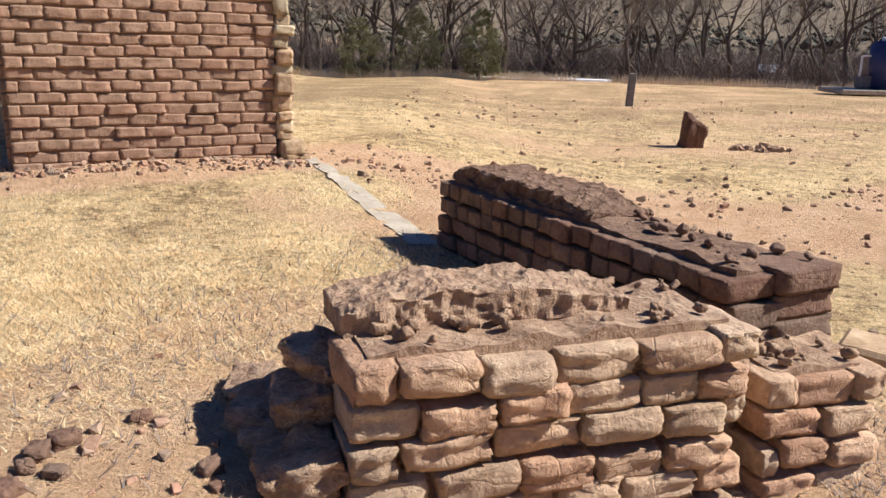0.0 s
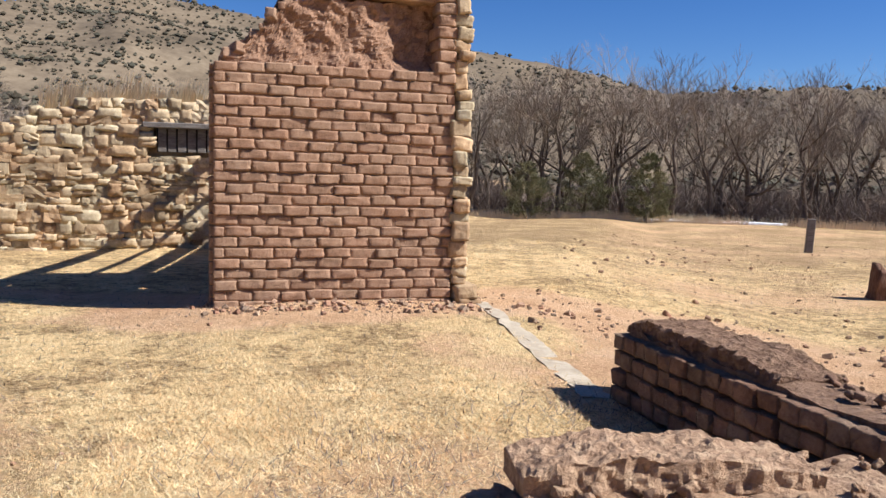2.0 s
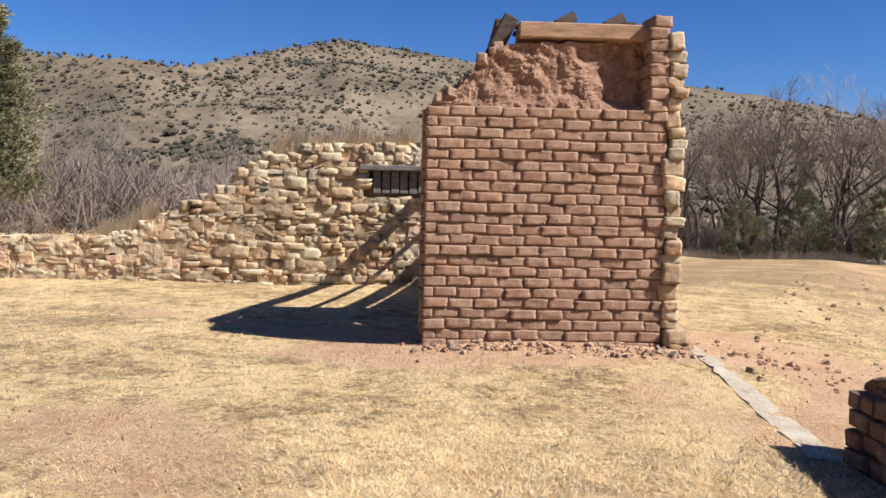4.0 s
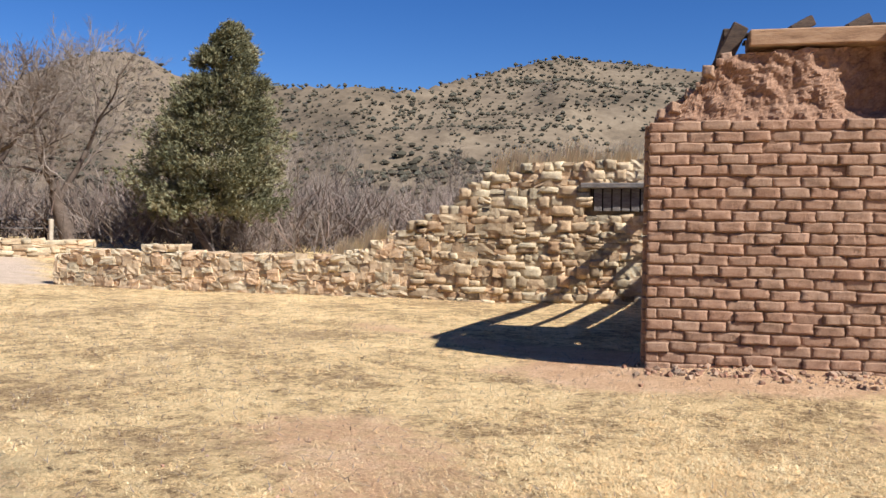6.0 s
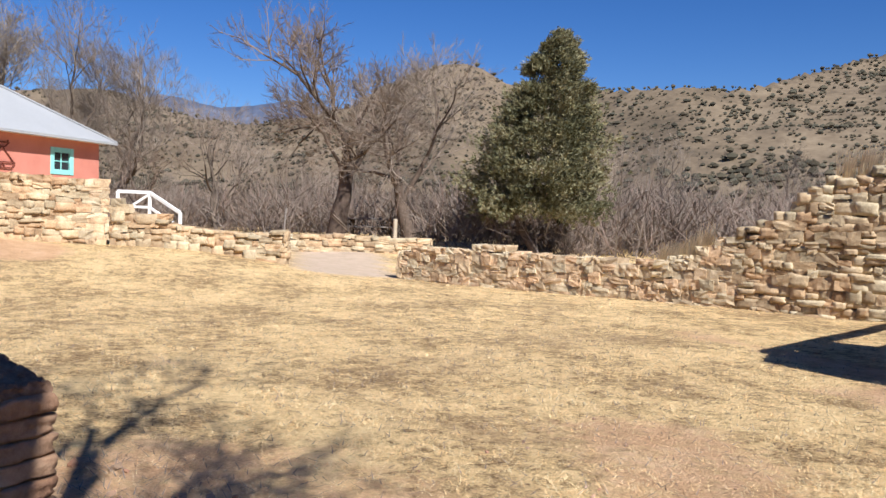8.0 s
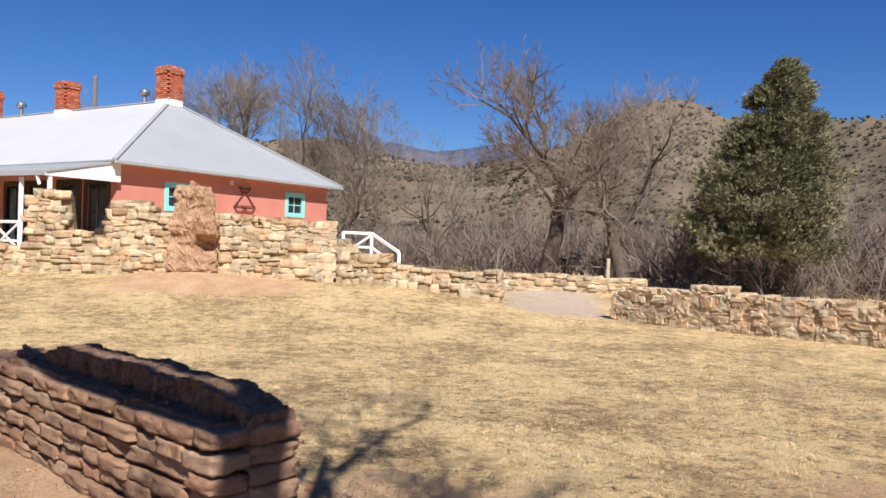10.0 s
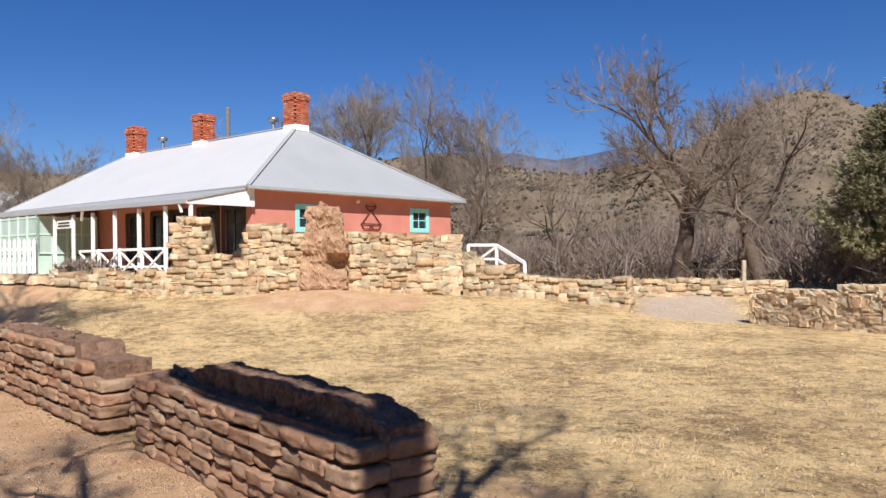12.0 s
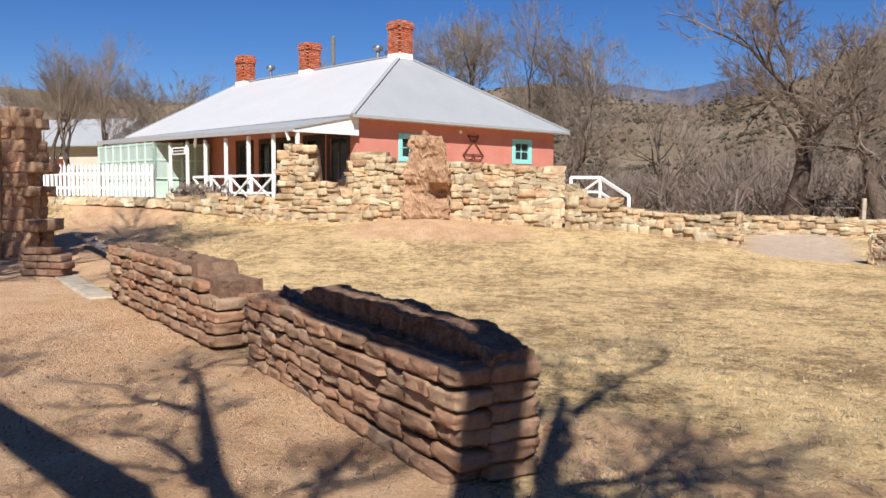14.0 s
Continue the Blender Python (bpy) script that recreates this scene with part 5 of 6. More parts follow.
def pillar(label, x, y, z, turn, wide, deep, h, seed, stock, course, worn):
    """A ragged pier: an earth core with blocks keyed into it."""
    t = thing("pillar", label, "ruin", pose(x, y, z, 0, 0, turn))
    r = random.Random(seed)
    if stock is None:
        me = lump("pier", M_RUST, 30, 0.78, 0.12, seed)
        for v in me.vertices:
            c = Vector((v.co.x * wide, v.co.y * deep, v.co.z * h))
            ledge = 0.07 * noise.noise((seed, 0, c.z * 3.2)) + 0.06 * noise.noise((c.x * 3, c.y * 3, c.z * 4 + seed))
            ledge += 0.07 * noise.noise(c * 8) + 0.06 * noise.noise(c * 19)
            out = Vector((c.x, c.y, 0.0)).normalized()
            hole = 0.42 * math.exp(-(((c.x - 0.27) / 0.2) ** 4 + ((c.z + h * 0.2) / 0.2) ** 4)) if c.y < 0 else 0.0
            taper = 1.3 - 0.45 * (v.co.z + 0.5)
            v.co = Vector((c.x * taper, c.y * taper, c.z + 0.12 * noise.noise((c.x * 5, c.y * 5, seed)) * (v.co.z > 0))) + out * ledge + Vector((0, hole - 0.1 * sm((c.z + h * 0.08) / 0.1) * (c.y < 0), 0))
        me.polygons.foreach_set("use_smooth", [False] * len(me.polygons))
        part("pier", me, t, Matrix.Translation((0, 0, h * 0.47)))
        return t
    core = lump("core", M_ADOBE if stock is None else M_ADOBED, 16, 0.85, 0.1 if stock else 0.3, seed)
    part("core", core, t, Matrix.Translation((0, 0, h * 0.47)) @ Matrix.Diagonal((wide * (0.86 if stock else 1.02), deep * (0.86 if stock else 1.0), h * 0.97, 1)))
    zz = 0.0
    while stock and zz < h - course * 0.5:
        hh = course * r.uniform(0.8, 1.3)
        f = 1 - worn * (zz / h) ** 2 - 0.1 * r.random()
        s = -wide / 2
        while s < wide / 2 - 0.05:
            w = r.uniform(0.16, 0.34)
            for yy in (-deep / 2, deep / 2):
                if r.random() < 0.9:
                    part("block", r.choice(stock), t, Matrix.Translation(((s + w / 2) * f, yy * f * r.uniform(0.72, 0.86), zz + hh / 2)) @ pose(0, 0, 0, r.uniform(-6, 6), r.uniform(-7, 7), r.uniform(-8, 8)) @ Matrix.Diagonal((w * 1.02, 0.26, hh * 1.02, 1)))
            s += w
        zz += hh * 0.95
    return t


M_RUST = material("adobe_orange", [(0.2, 0.116, 0.066), (0.36, 0.22, 0.13), (0.5, 0.335, 0.205)], 5, 0.95, 1.0, 30, coord="World")
pillar("eroded orange-brown adobe pillar standing in the stone ruin", -20.15, -0.98, 1.05, 85, 0.86, 0.8, 1.9, 2, None, 0.17, 0.12)
pillar("tall eroded gate pillar of stones and mud", -15.6, -8.4, 0.25, 80, 0.78, 0.6, 2.85, 7, BRICK_LOAF, 0.2, 0.1)


def simple(name, label, category, me, m=None, kind=""):
    ob = new(name, me)
    if m is not None:
        ob.matrix_basis = m
    return tagged(ob, label, category, kind=kind)


M_STUMP = material("rotten_wood", [(0.08, 0.04, 0.026), (0.24, 0.13, 0.085)], 8, 0.9, 1.0, 30, coord="World", stretch=(2, 2, 0.4), relief=0.05)
t = thing("gate_post", "old split timber gate post beside the adobe pillar", "post", None)
part("post", bar("post", (-15.28, -8.66, 0.2), (-15.28, -8.6, 2.9), 0.2, 0.2, M_WOOD, 0.03), t)
part("lintel", bar("lintel", (-15.4, -9.8, 3.0), (-15.4, -8.3, 3.06), 0.2, 0.12, M_WOOD, 0.02), t)
st = lump("tree_stump", M_STUMP, 8, 0.9, 0.25, 5)
for v in st.vertices:
    v.co.z += (0.25 - 0.7 * v.co.x + 0.25 * noise.noise((v.co.x * 9, v.co.y * 9, 0))) * max(0, v.co.z)
simple("tree_stump", "jagged dark red-brown rotten stump on the earth", "stump", st, pose(4.0, 13.4, 0.03, 4, 6, 10) @ Matrix.Diagonal((0.3, 0.3, 0.42, 1)))
simple("marker_post", "plain grey wooden post in the field", "post", bar("marker_post", (5.6, 25.4, -0.7), (5.66, 25.4, 0.54), 0.2, 0.2, M_GREYWOOD, 0.015))
vs = []
for i in range(24):
    a = 2 * math.pi * i / 24
    vs.append((6.2 + math.cos(a) * 4.6, 54.2 + math.sin(a) * 1.2, ground_z(6.2, 54.2) + 0.1 + 0.12 * noise.noise((math.cos(a) * 3, math.sin(a) * 3, 0))))
simple("snow_patch", "leftover white snow patch at the field edge", "snow", mesh("snow_patch", vs + [(x * 0.98 + 0.12, y, z - 0.3) for x, y, z in vs], [tuple(range(24))] + [(i, 24 + i, 24 + (i + 1) % 24, (i + 1) % 24) for i in range(24)], M_SNOW), kind="stuff")
# pale foundation strip running from the low wall to the ruin
n = 40
vs, fc = [], []
for i in range(n + 1):
    f = i / n
    x, y = -0.08 - 1.25 * f, 5.4 + 3.05 * f
    w = 0.12 + 0.04 * noise.noise((i * 1.3, 1, 1)) + 0.03 * noise.noise((i * 3.7, 2, 1)) - 0.06 * f
    z = ground_z(x, y)
    for q, dz in ((-w, -0.05), (-w, 0.022), (w, 0.022), (w, -0.05)):
        vs.append((x + q * 0.9, y + q * 0.43, ground_z(x + q * 0.9, y + q * 0.43) + dz - 0.012 + 0.022 * noise.noise((x * 5, y * 5, q * 9))))
for i in range(n):
    for j in range(3):
        fc.append((i * 4 + j, i * 4 + j + 1, i * 4 + 5 + j, i * 4 + 4 + j)[::-1])
simple("foundation_strip", "pale flush foundation strip in the turf", "foundation", mesh("foundation_strip", vs, fc, M_CONC), kind="structure")



simple("foundation_slab", "worn pale flush slab leading up to the low adobe wall", "foundation", box("foundation_slab", 3.9, 0.36, 0.12, M_CONC, 0.03), pose(-12.6, -5.95, ground_z(-12.6, -5.95) - 0.03, 0, 0, 33.5), kind="structure")


def extras():
    t = thing("water_tank", "dark blue round water tank with a pale cap on a plinth", "tank", pose(21.2, 40.2, -0.7))
    bm = bmesh.new()
    bmesh.ops.create_cone(bm, segments=28, radius1=1.15, radius2=1.15, depth=2.3, cap_ends=True, matrix=Matrix.Translation((0, 0, 1.3)))
    bmesh.ops.bevel(bm, geom=[e for e in bm.edges if len(e.link_faces) == 2 and e.calc_face_angle() > 1], offset=0.15, segments=3, affect="EDGES")
    part("tank", from_bm("tank", bm, M_NAVY, True), t)
    part("cap", lump("cap", M_WHITE, 3, 0.3, 0.02, 4), t, Matrix.Translation((0, 0, 2.5)) @ Matrix.Diagonal((1.2, 1.2, 0.3, 1)))
    part("plinth", box("plinth", 4.6, 2.6, 0.22, M_CONC, 0.03, (-0.6, 0, 0.14)), t)
    t = thing("pump_stand", "small pump with pale upright pipes beside the tank", "pump", pose(19.9, 40.3, -0.45))
    part("pump", box("pump", 0.7, 0.6, 0.6, M_GREYWOOD, 0.08, (0, 0, 0.3)), t)
    for x in (-0.25, 0.25):
        part("pipe", bar("pipe", (x, 0, 0.5), (x, 0, 1.5 - (x > 0) * 0.4), 0.09, 0.09, M_WHITE, 0.02), t)
    part("pipe", bar("pipe", (-0.25, 0, 1.5), (0.35, 0, 1.52), 0.09, 0.09, M_WHITE, 0.02), t)
    t = thing("shed", "small brown shed with a pale roof among the trees", "shed", pose(23.2, 60.5, -1.6, 0, 0, -20))
    t.scale = (0.7, 0.7, 0.8)
    part("wall", box("wall", 2.0, 2.0, 1.5, M_IRON, 0.02, (0, 0, 0.75)), t)
    part("roof", mesh("roof", [(-1.3, -1.3, 1.45), (1.3, -1.3, 1.45), (1.3, 0, 2.1), (-1.3, 0, 2.1), (1.3, 1.3, 1.45), (-1.3, 1.3, 1.45), (-1.3, -1.3, 1.38), (1.3, -1.3, 1.38), (1.3, 1.3, 1.38), (-1.3, 1.3, 1.38)], [(0, 1, 2, 3), (3, 2, 4, 5), (0, 6, 7, 1), (6, 9, 8, 7), (1, 7, 8, 4, 2), (5, 9, 6, 0, 3)], M_HIP), t)
    # fallen dark timber near the stump
    t = thing("rubble_heap", "small heap of dark broken adobe on the earth", "rubble", pose(4.95, 13.1, ground_z(4.95, 13.1)))
    rr = random.Random(3)
    for k in range(14):
        g = rr.uniform(0.05, 0.13)
        part("clod", CLODS[k % len(CLODS)], t, Matrix.Translation((rr.gauss(0, 0.26), rr.gauss(0, 0.1), g * 0.25)) @ pose(0, 0, 0, rr.uniform(0, 40), rr.uniform(0, 40), rr.uniform(0, 180)) @ Matrix.Diagonal((g * 1.7, g * 1.2, g * 0.8, 1)))
    simple("stone_slab", "pale flat squared stone lying beside the low wall", "stone", box("stone_slab", 0.52, 0.36, 0.11, M_STONE, 0.025), pose(2.4, 4.12, ground_z(2.4, 4.12) + 0.05, 0, 3, -35))
    # picnic table under the bare trees
    t = thing("picnic_table", "dark weathered picnic table under the bare trees", "table", pose(-28.6, 12.3, ground_z(-28.6, 12.3) + 0.02, 0, 0, 70))
    part("tabletop", box("tabletop", 1.9, 0.75, 0.06, M_GREYWOOD, 0.01, (0, 0, 0.74)), t)
    for y in (-0.65, 0.65):
        part("bench", box("bench", 1.9, 0.26, 0.05, M_GREYWOOD, 0.01, (0, y, 0.45)), t)
    for x in (-0.7, 0.7):
        part("leg", bar("leg", (x, -0.6, 0), (x, 0.25, 0.72), 0.1, 0.05, M_DARKWOOD), t)
        part("leg", bar("leg", (x + 0.06, 0.6, 0), (x + 0.06, -0.25, 0.72), 0.1, 0.05, M_DARKWOOD), t)
        part("crosspiece", bar("crosspiece", (x + 0.12, -0.72, 0.4), (x + 0.12, 0.72, 0.4), 0.1, 0.05, M_DARKWOOD), t)
    simple("pale_post", "short pale wooden post beside a tree", "post", bar("pale_post", (-24.6, 11.4, 0.3), (-24.6, 11.42, 1.5), 0.12, 0.12, M_CONC, 0.02))
    simple("thin_post", "thin grey stake beyond the low wall", "post", bar("thin_post", (-25.6, 8.0, 0.5), (-25.6, 8.1, 1.75), 0.06, 0.06, M_GREYWOOD, 0.01))
    simple("pole", "bare wooden utility pole behind the house", "pole", bar("pole", (-58, -8.9, 1), (-58, -8.9, 12.2), 0.26, 0.26, M_GREYWOOD, 0.05))
    # barn and rail fence beyond the picket fence
    t = thing("barn", "long cream barn with a grey metal roof", "barn", pose(-62, -31, 1.2, 0, 0, 75))
    part("wall", box("wall", 16, 7, 3.6, M_CREAM, 0.02, (0, 0, 1.8)), t)
    part("roof", mesh("roof", [(-8.4, -4.2, 3.5), (8.4, -4.2, 3.5), (8.4, 0, 5.6), (-8.4, 0, 5.6), (8.4, 4.2, 3.5), (-8.4, 4.2, 3.5), (-8.4, -4.2, 3.4), (8.4, -4.2, 3.4), (8.4, 4.2, 3.4), (-8.4, 4.2, 3.4)], [(0, 1, 2, 3), (3, 2, 4, 5), (0, 6, 7, 1), (6, 9, 8, 7), (1, 7, 8, 4, 2), (5, 9, 6, 0, 3)], M_HIP), t)
    part("door", box("door", 2.4, 0.1, 2.6, M_IRON, 0.02, (3.5, -3.52, 1.3)), t)
    t = thing("barn", "tall pale barn with a steep grey metal roof", "barn", pose(-48, -29.6, 1.2, 0, 0, 75))
    part("wall", box("wall", 6, 5, 4.2, M_CREAM, 0.02, (0, 0, 2.1)), t)
    part("roof", mesh("roof", [(-3.3, -2.9, 4.1), (3.3, -2.9, 4.1), (2.2, 0, 7.2), (-2.2, 0, 7.2), (3.3, 2.9, 4.1), (-3.3, 2.9, 4.1)], [(0, 1, 2, 3), (3, 2, 4, 5), (1, 4, 2), (5, 0, 3), (0, 5, 4, 1)], M_HIP), t)
    a, b = Vector((-40.5, -21.8, 1.3)), Vector((-41.5, -17.6, 1.3))
    t = thing("rail_fence", "dark wooden rail fence in front of the barn", "fence")
    for z in (0.4, 0.85, 1.3):
        part("rail", bar("rail", a + Vector((0, 0, z)), b + Vector((0, 0, z)), 0.16, 0.05, M_DARKWOOD), t)
    for k in range(4):
        q = a.lerp(b, k / 3)
        part("post", bar("post", q, q + Vector((0, 0, 1.55)), 0.14, 0.14, M_DARKWOOD), t)
    # brick stub and plank by the gate pillar
    t = thing("brick_stub", "small stub of old bricks at the pillar's foot", "ruin", pose(-13.7, -7.1, ground_z(-13.7, -7.1), 0, 0, 80))
    r = random.Random(5)
    for k in range(4):
        for q in range(3 - (k == 3)):
            part("brick", r.choice(BRICK_UMBER_SHADE), t, Matrix.Translation((q * 0.25 - 0.1 + 0.05 * (k % 2), r.uniform(-0.02, 0.02), 0.06 + k * 0.115)) @ Matrix.Diagonal((0.24, 0.3, 0.105, 1)))
    simple("plank", "grey plank leaning on the ground by the pillar", "plank", bar("plank", (-16.6, -7.75, 0.75), (-15.2, -6.6, 0.55), 0.16, 0.05, M_GREYWOOD))
    # shrubs before the porch
    pts, rr = [], random.Random(9)
    for c in ((-25.6, -8.5), (-25.8, -8.0)):
        for _ in range(120):
            o = Vector((c[0] + rr.gauss(0, 0.25), c[1] + rr.gauss(0, 0.25), 1.4 + abs(rr.gauss(0, 0.13))))
            pts.append((o, Vector((0, 0, 0.6))))
    vs2, fs2 = sprays(rr, pts, 0.14, 5)
    simple("low_shrubs", "low brown dormant shrubs before the porch", "shrub", mesh("low_shrubs", vs2, fs2, M_THICKET), kind="stuff")
    # broken adobes at the crumbled end of the near wall
    for k, (x, y, z, rz, sx, sz) in enumerate(((-0.5, 2.6, -0.03, 30, 0.26, 0.13), (-0.42, 2.4, 0.0, 20, 0.24, 0.15), (-0.6, 2.72, -0.02, 70, 0.22, 0.12), (-0.44, 2.62, 0.14, 10, 0.2, 0.11), (-0.4, 2.7, 0.26, 50, 0.17, 0.1), (-0.68, 2.92, -0.02, 0, 0.18, 0.09))):
        simple("broken_adobe", "broken brown adobe block lying at the wall end", "adobe block", BRICK_ROUGH[k], pose(x, y, z + ground_z(x, y) + 0.06, 8, -10, rz) @ Matrix.Diagonal((sx, 0.22, sz, 1)))["group"] = "broken adobe blocks"


M_NAVY = material("navy_paint", [(0.03, 0.035, 0.09), (0.05, 0.06, 0.14)], 2, 0.5, 0.05, 30, coord="World")
M_CREAM = material("cream_wall", [(0.5, 0.45, 0.35), (0.62, 0.57, 0.46)], 1, 0.9, 0.1, 20, coord="World")
extras()
bare_tree("leafless tree beside the track, casting shade over the pillar", -7.4, -8.3, 0.3, 81, 12.5, 0.26, spread=0.36, levels=6, kids=(3, 4), twig=0.016, up=0.2, first=0.8, whisks=4)

# ---- grass, clods ----


def grass():
    r = random.Random(2)
    vs, fs = [], []

    def tuft(x, y, h, n, spread=0.5):
        z = ground_z(x, y) - 0.01
        for _ in range(n):
            a = r.uniform(0, 6.283)
            dx, dy = math.cos(a), math.sin(a)
            hh = h * r.uniform(0.5, 1.2)
            w = 0.0011 + 0.0001 * math.hypot(x, y) + 0.003 * hh
            l = spread * r.uniform(0.3, 1.4)
            ox, oy = x + r.gauss(0, h * 0.8), y + r.gauss(0, h * 0.8)
            b = len(vs)
            vs.extend(((ox - dy * w, oy + dx * w, z), (ox + dy * w, oy - dx * w, z), (ox + dx * l * hh, oy + dy * l * hh, z + hh)))
            fs.append((b, b + 1, b + 2))

    for _ in range(120000):
        az, d = r.uniform(-28, 118), 1.8 + 20 * r.random() ** 1.5
        x, y = -d * math.sin(radians(az)), d * math.cos(radians(az))
        cover = bare(x, y) + 0.25 * noise.noise((x * 1.5, y * 1.5, 11))
        if cover > r.uniform(0.1, 0.6) or drive(x, y) > 0.1 or matted(x, y) < r.uniform(0.1, 0.75) or noise.noise((x * 3.4, y * 3.4, 41)) + 0.9 * noise.noise((x * 7.5, y * 7.5, 43)) < r.uniform(-0.05, 0.3):
            continue
        wild = sm(0.9 - math.hypot(x + 0.9, y - 3.8) / 1.6)
        tuft(x, y, r.uniform(0.016, 0.036) + 0.045 * wild * r.random() + 0.0012 * d, 12, 1.7)
    for _ in range(26000):
        x, y = r.gauss(-1.3, 1.0), r.gauss(3.9, 1.1)
        if y < 1.6 or bare(x, y) > r.uniform(0.3, 0.9) or matted(x, y) < r.uniform(0.0, 0.5):
            continue
        tuft(x, y, r.uniform(0.012, 0.05), 4, 2.4)
    tagged(new("dry_grass", mesh("dry_grass", vs, fs, M_STRAW)), "short dry straw-yellow grass", "grass", kind="stuff")
    # taller dry grass on the stone wall's crest and foot
    vs.clear(), fs.clear()
    m = wall_pose((-17.05, 7.95), 25)
    for s0, s1, cnt, h in ((8.9, 11.4, 150, 0.5), (5.9, 6.9, 70, 0.45), (11.2, 12.4, 24, 0.42)):
        for _ in range(cnt):
            s = r.uniform(s0, s1)
            p = m @ Vector((s, r.uniform(0.15, 0.5), T_LONG(s) - 0.05))
            for _ in range(9):
                a = r.gauss(0.6, 0.8)
                hh = h * r.uniform(0.4, 1.2) * (0.6 + 0.6 * noise.noise((s * 2, 0, 5)) + 0.3)
                w = 0.011
                dx, dy = math.cos(a) * 0.6 * r.random(), math.sin(a) * 0.4 * r.random()
                b = len(vs)
                vs.extend((p + Vector((-w, 0, 0)), p + Vector((w, 0, 0)), p + Vector((dx * hh, dy * hh, hh))))
                fs.append((b, b + 1, b + 2))
    for _ in range(2600):
        az, d = r.uniform(-34, 12), r.gauss(53.5, 1.2)
        x, y = -d * math.sin(radians(az)), d * math.cos(radians(az))
        if noise.noise((x * 0.4, y * 0.2, 77)) < r.uniform(-0.4, 0.2):
            continue
        z = ground_z(x, y) - 0.02
        for _ in range(4):
            hh, b = r.uniform(0.2, 0.65), len(vs)
            ox, oy = x + r.gauss(0, 0.15), y + r.gauss(0, 0.15)
            vs.extend(((ox - 0.016, oy, z), (ox + 0.016, oy, z), (ox + r.gauss(0, 0.15) * hh, oy, z + hh)))
            fs.append((b, b + 1, b + 2))
    tagged(new("wall_grass", mesh("wall_grass", vs, fs, M_PALE)), "tall pale dry grass along the wall top and field edge", "grass", kind="stuff")


grass()


def litter():
    """Dead twigs and leaf litter in the lee of the near walls, and in place of tree shade."""
    r = random.Random(15)
    vs, fs = [], []
    # The dense dark patch at (-17.6, -6.4) stands in for dappled tree shade.
    for cx, cy, sx, sy, cnt in ((1.5, 2.55, 0.45, 0.25, 900), (-1.1, 3.3, 0.6, 0.6, 900), (2.1, 3.1, 0.5, 0.4, 700), (-0.2, 5.0, 0.35, 0.3, 500), (-4.4, 0.4, 0.5, 0.4, 500), (-17.6, -6.4, 1.5, 1.0, 5000), (4.5, 15, 4.5, 5.0, 7000), (-8.0, 5.0, 4.0, 2.5, 7000), (-9.0, 0.5, 4.0, 2.5, 4000)):
        for _ in range(cnt):
            x, y = r.gauss(cx, sx), r.gauss(cy, sy)
            z = ground_z(x, y) + 0.004
            a, ln = r.uniform(0, 6.283), r.uniform(0.02, 0.11)
            dx, dy, w = math.cos(a) * ln, math.sin(a) * ln, 0.0035
            b = len(vs)
            lift = r.uniform(0, 0.05)
            vs.extend(((x - dy / ln * w, y + dx / ln * w, z), (x + dy / ln * w, y - dx / ln * w, z), (x + dx, y + dy, z + lift)))
            fs.append((b, b + 1, b + 2))
    tagged(new("litter", mesh("litter", vs, fs, M_THICKET)), "dark dead twigs and leaf litter on the ground, one patch standing in for tree shade", "litter", kind="stuff")


litter()


def straw():
    """Loose straw stalks trodden flat between the tufts."""
    r = random.Random(27)
    vs, fs = [], []
    for cx, cy, sx, sy, cnt in ((-1.3, 3.4, 0.7, 0.8, 11000), (-3.2, 4.2, 1.6, 1.3, 5000), (-4.6, 1.2, 1.0, 0.9, 5000)):
        for _ in range(cnt):
            x, y = r.gauss(cx, sx), r.gauss(cy, sy)
            if math.hypot(x, y) < 1.6 or bare(x, y) > r.uniform(0.4, 1.3):
                continue
            z = ground_z(x, y) + 0.004
            a, ln, w = r.uniform(0, 6.283), r.uniform(0.02, 0.1), r.uniform(0.0006, 0.0014)
            dx, dy = math.cos(a), math.sin(a)
            lift = r.uniform(0.0, 0.03)
            b = len(vs)
            vs.extend(((x - dy * w, y + dx * w, z), (x + dy * w, y - dx * w, z), (x + dx * ln, y + dy * ln, z + lift)))
            fs.append((b, b + 1, b + 2))
    tagged(new("loose_straw", mesh("loose_straw", vs, fs, M_STRAW)), "loose pale straw stalks trodden flat on the turf", "straw", kind="stuff")


straw()


def field_stones():
    """A few rounded brown stones lying at the crumbled wall end."""
    r = random.Random(33)
    stock = [lump("field_stone", M_UMBER_SHADE, 4, 0.6, 0.3, 210 + k) for k in range(5)]
    for k in range(12):
        x, y, g = -0.95 + r.gauss(0, 0.22), 2.5 + r.gauss(0, 0.2), r.uniform(0.03, 0.075)
        ob = simple("field_stone", "rounded brown stone lying on bare earth", "stone", stock[k % 5], pose(x, y, ground_z(x, y) + g * 0.2, 0, 0, r.uniform(0, 360)) @ Matrix.Diagonal((g * 1.3, g, g * 0.7, 1)))
        ob["group"] = "stones at the wall end"


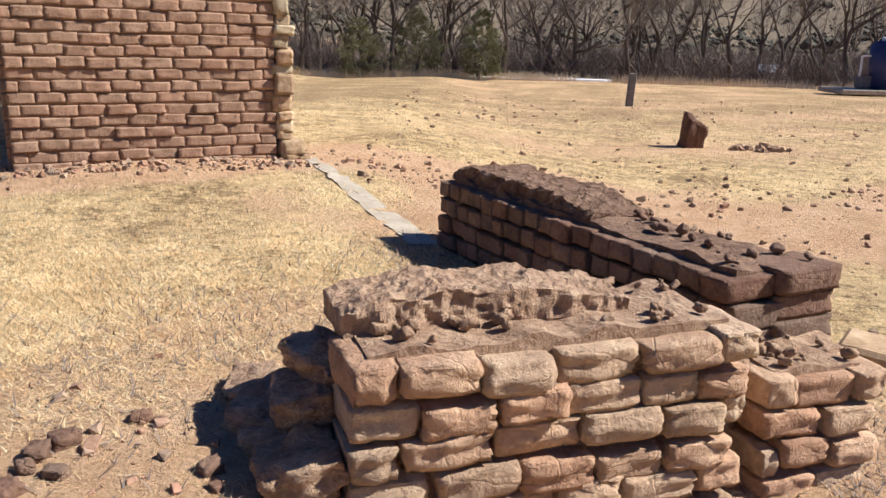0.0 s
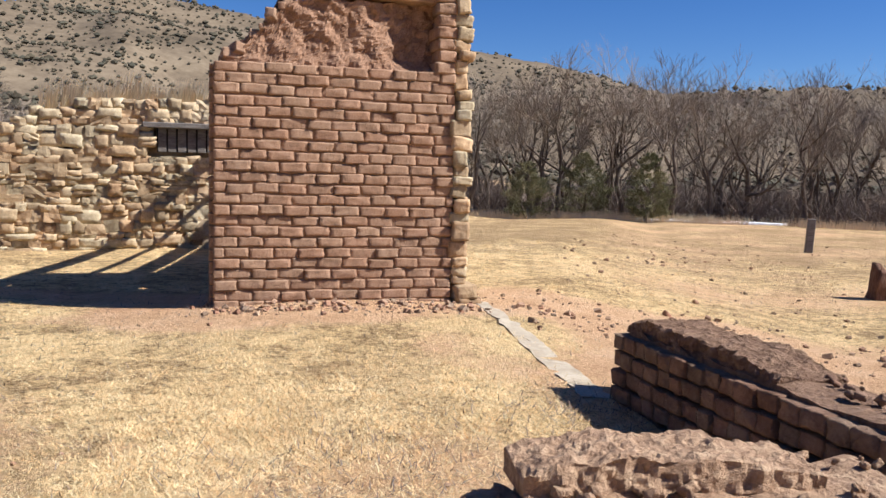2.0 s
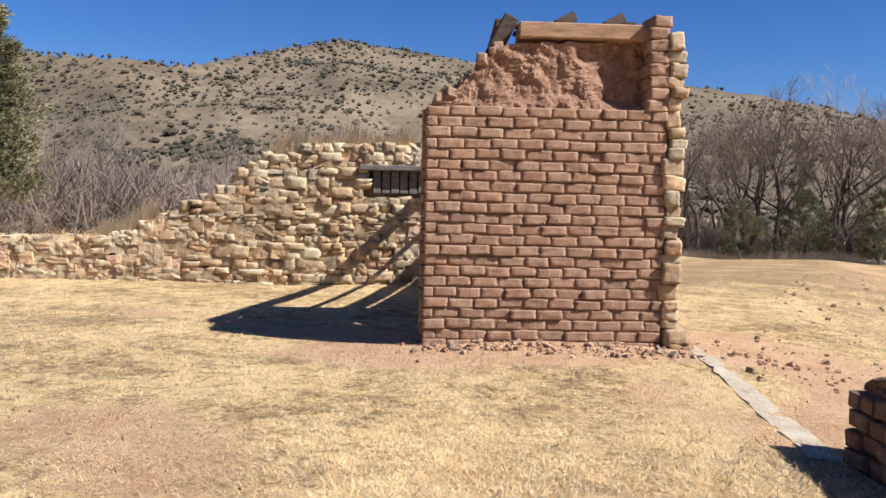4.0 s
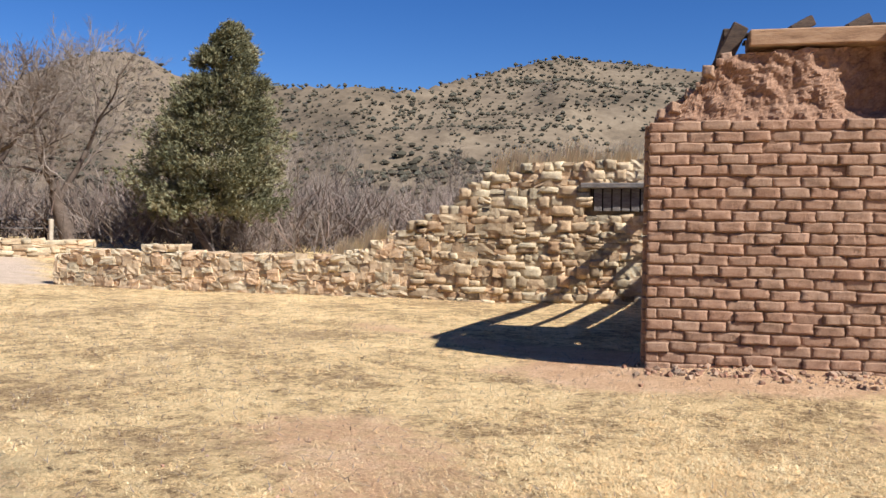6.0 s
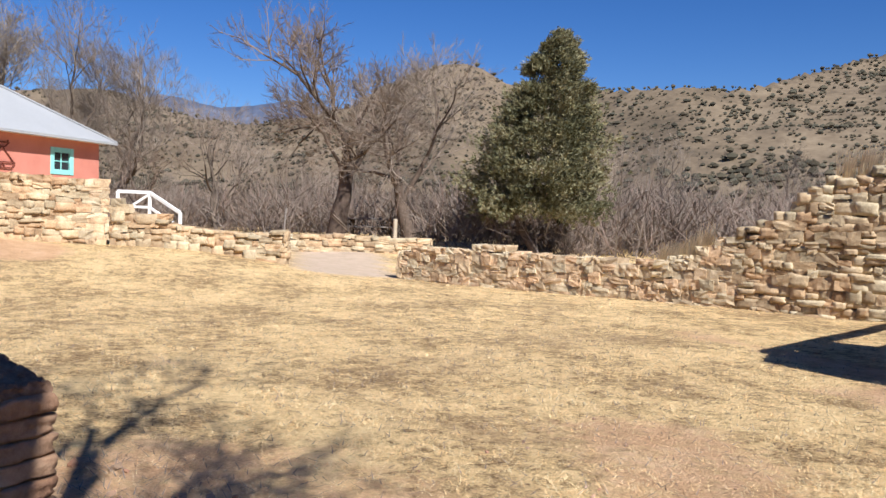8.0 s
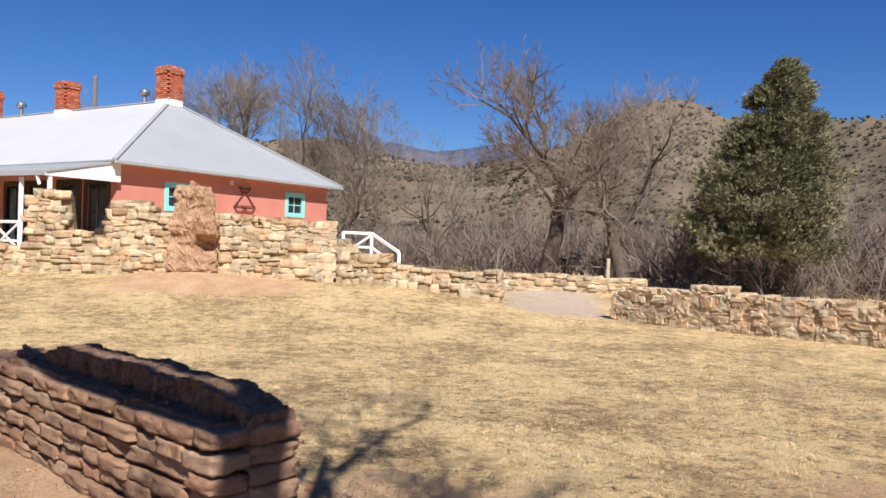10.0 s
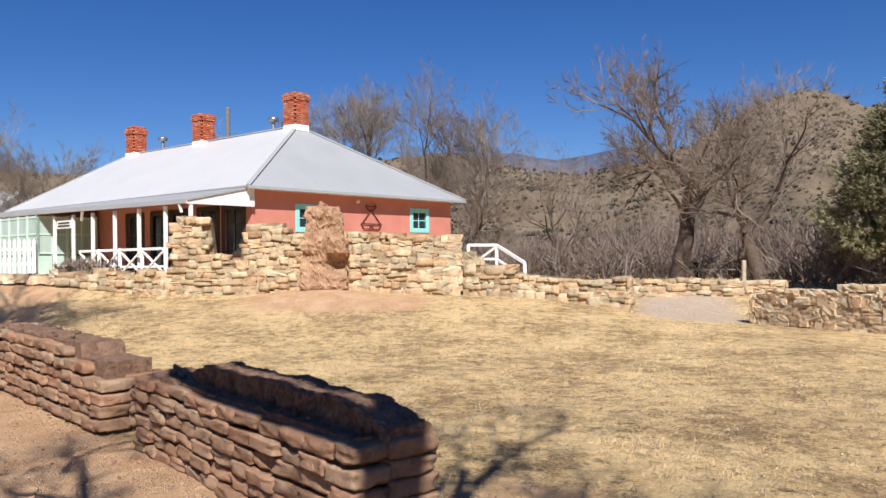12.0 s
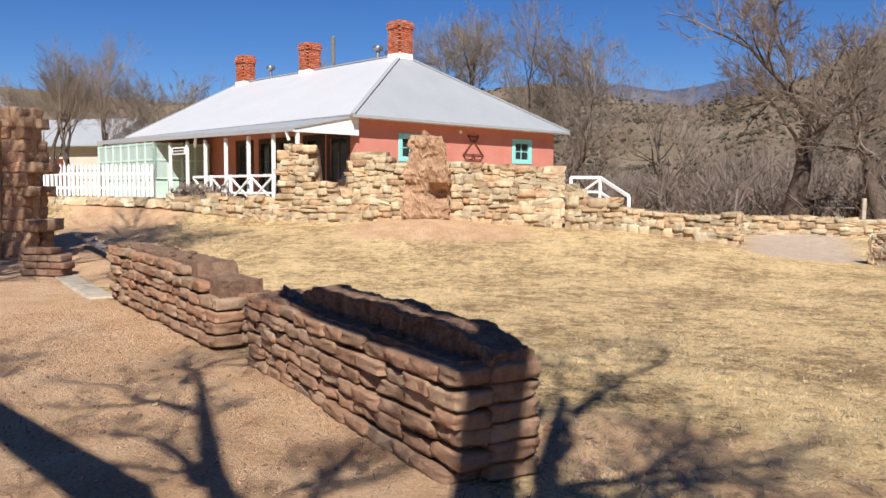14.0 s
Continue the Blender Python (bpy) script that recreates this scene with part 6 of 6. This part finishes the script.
field_stones()


def clods():
    """Crumbs of adobe and small stones lying about."""
    r = random.Random(6)
    vs, fs = [], []
    src = [[v.co.copy() for v in c.vertices] for c in CLODS]
    fcs = [[list(p.vertices) for p in c.polygons] for c in CLODS]

    def drop(x, y, g):
        k = r.randrange(len(src))
        m = pose(x, y, ground_z(x, y) + g * 0.25, r.uniform(-30, 30), r.uniform(-30, 30), r.uniform(0, 360)) @ Matrix.Diagonal((g * 1.5, g * 1.15, g, 1))
        b = len(vs)
        vs.extend(m @ v for v in src[k])
        fs.extend([b + i for i in f] for f in fcs[k])

    for a, b, wd, cnt, lo, hi in (((-3.6, 6.95), (-1.3, 8.0), 0.2, 420, 0.008, 0.07), ((-0.9, 8.3), (9, 9.6), 0.8, 420, 0.01, 0.09), ((-0.6, 2.2), (-1.6, 2.6), 0.35, 110, 0.012, 0.06), ((1.0, 2.7), (3.0, 3.3), 0.4, 120, 0.012, 0.05), ((-10, -5.6), (-3, -1.2), 1.0, 260, 0.008, 0.04), ((1.6, 5.0), (5, 6.5), 1.2, 140, 0.02, 0.07), ((-4.4, 3.6), (-2.6, 2.7), 0.6, 50, 0.008, 0.03), ((-4.2, 0.2), (-3.5, 0.9), 0.5, 50, 0.02, 0.07), ((-1.2, 8.9), (0.8, 7.6), 0.5, 90, 0.02, 0.06)):
        for _ in range(cnt):
            f = r.random()
            drop(a[0] + (b[0] - a[0]) * f + r.gauss(0, wd), a[1] + (b[1] - a[1]) * f + r.gauss(0, wd), 0.75 * (lo + (hi - lo) * r.random() ** 3))
    for _ in range(700):
        drop(r.uniform(-1, 14), 9 + 20 * r.random() ** 1.6, 0.012 + 0.045 * r.random() ** 3)
    for _ in range(1500):
        x, y = r.uniform(-10, -2.6), r.uniform(-5.5, 0.2)
        if bare(x, y) > 0.7:
            drop(x, y, r.uniform(0.006, 0.02))
    tagged(new("clods", mesh("clods", vs, fs, M_ROCK)), "crumbled adobe clods and small stones on the earth", "rubble", kind="stuff")


clods()
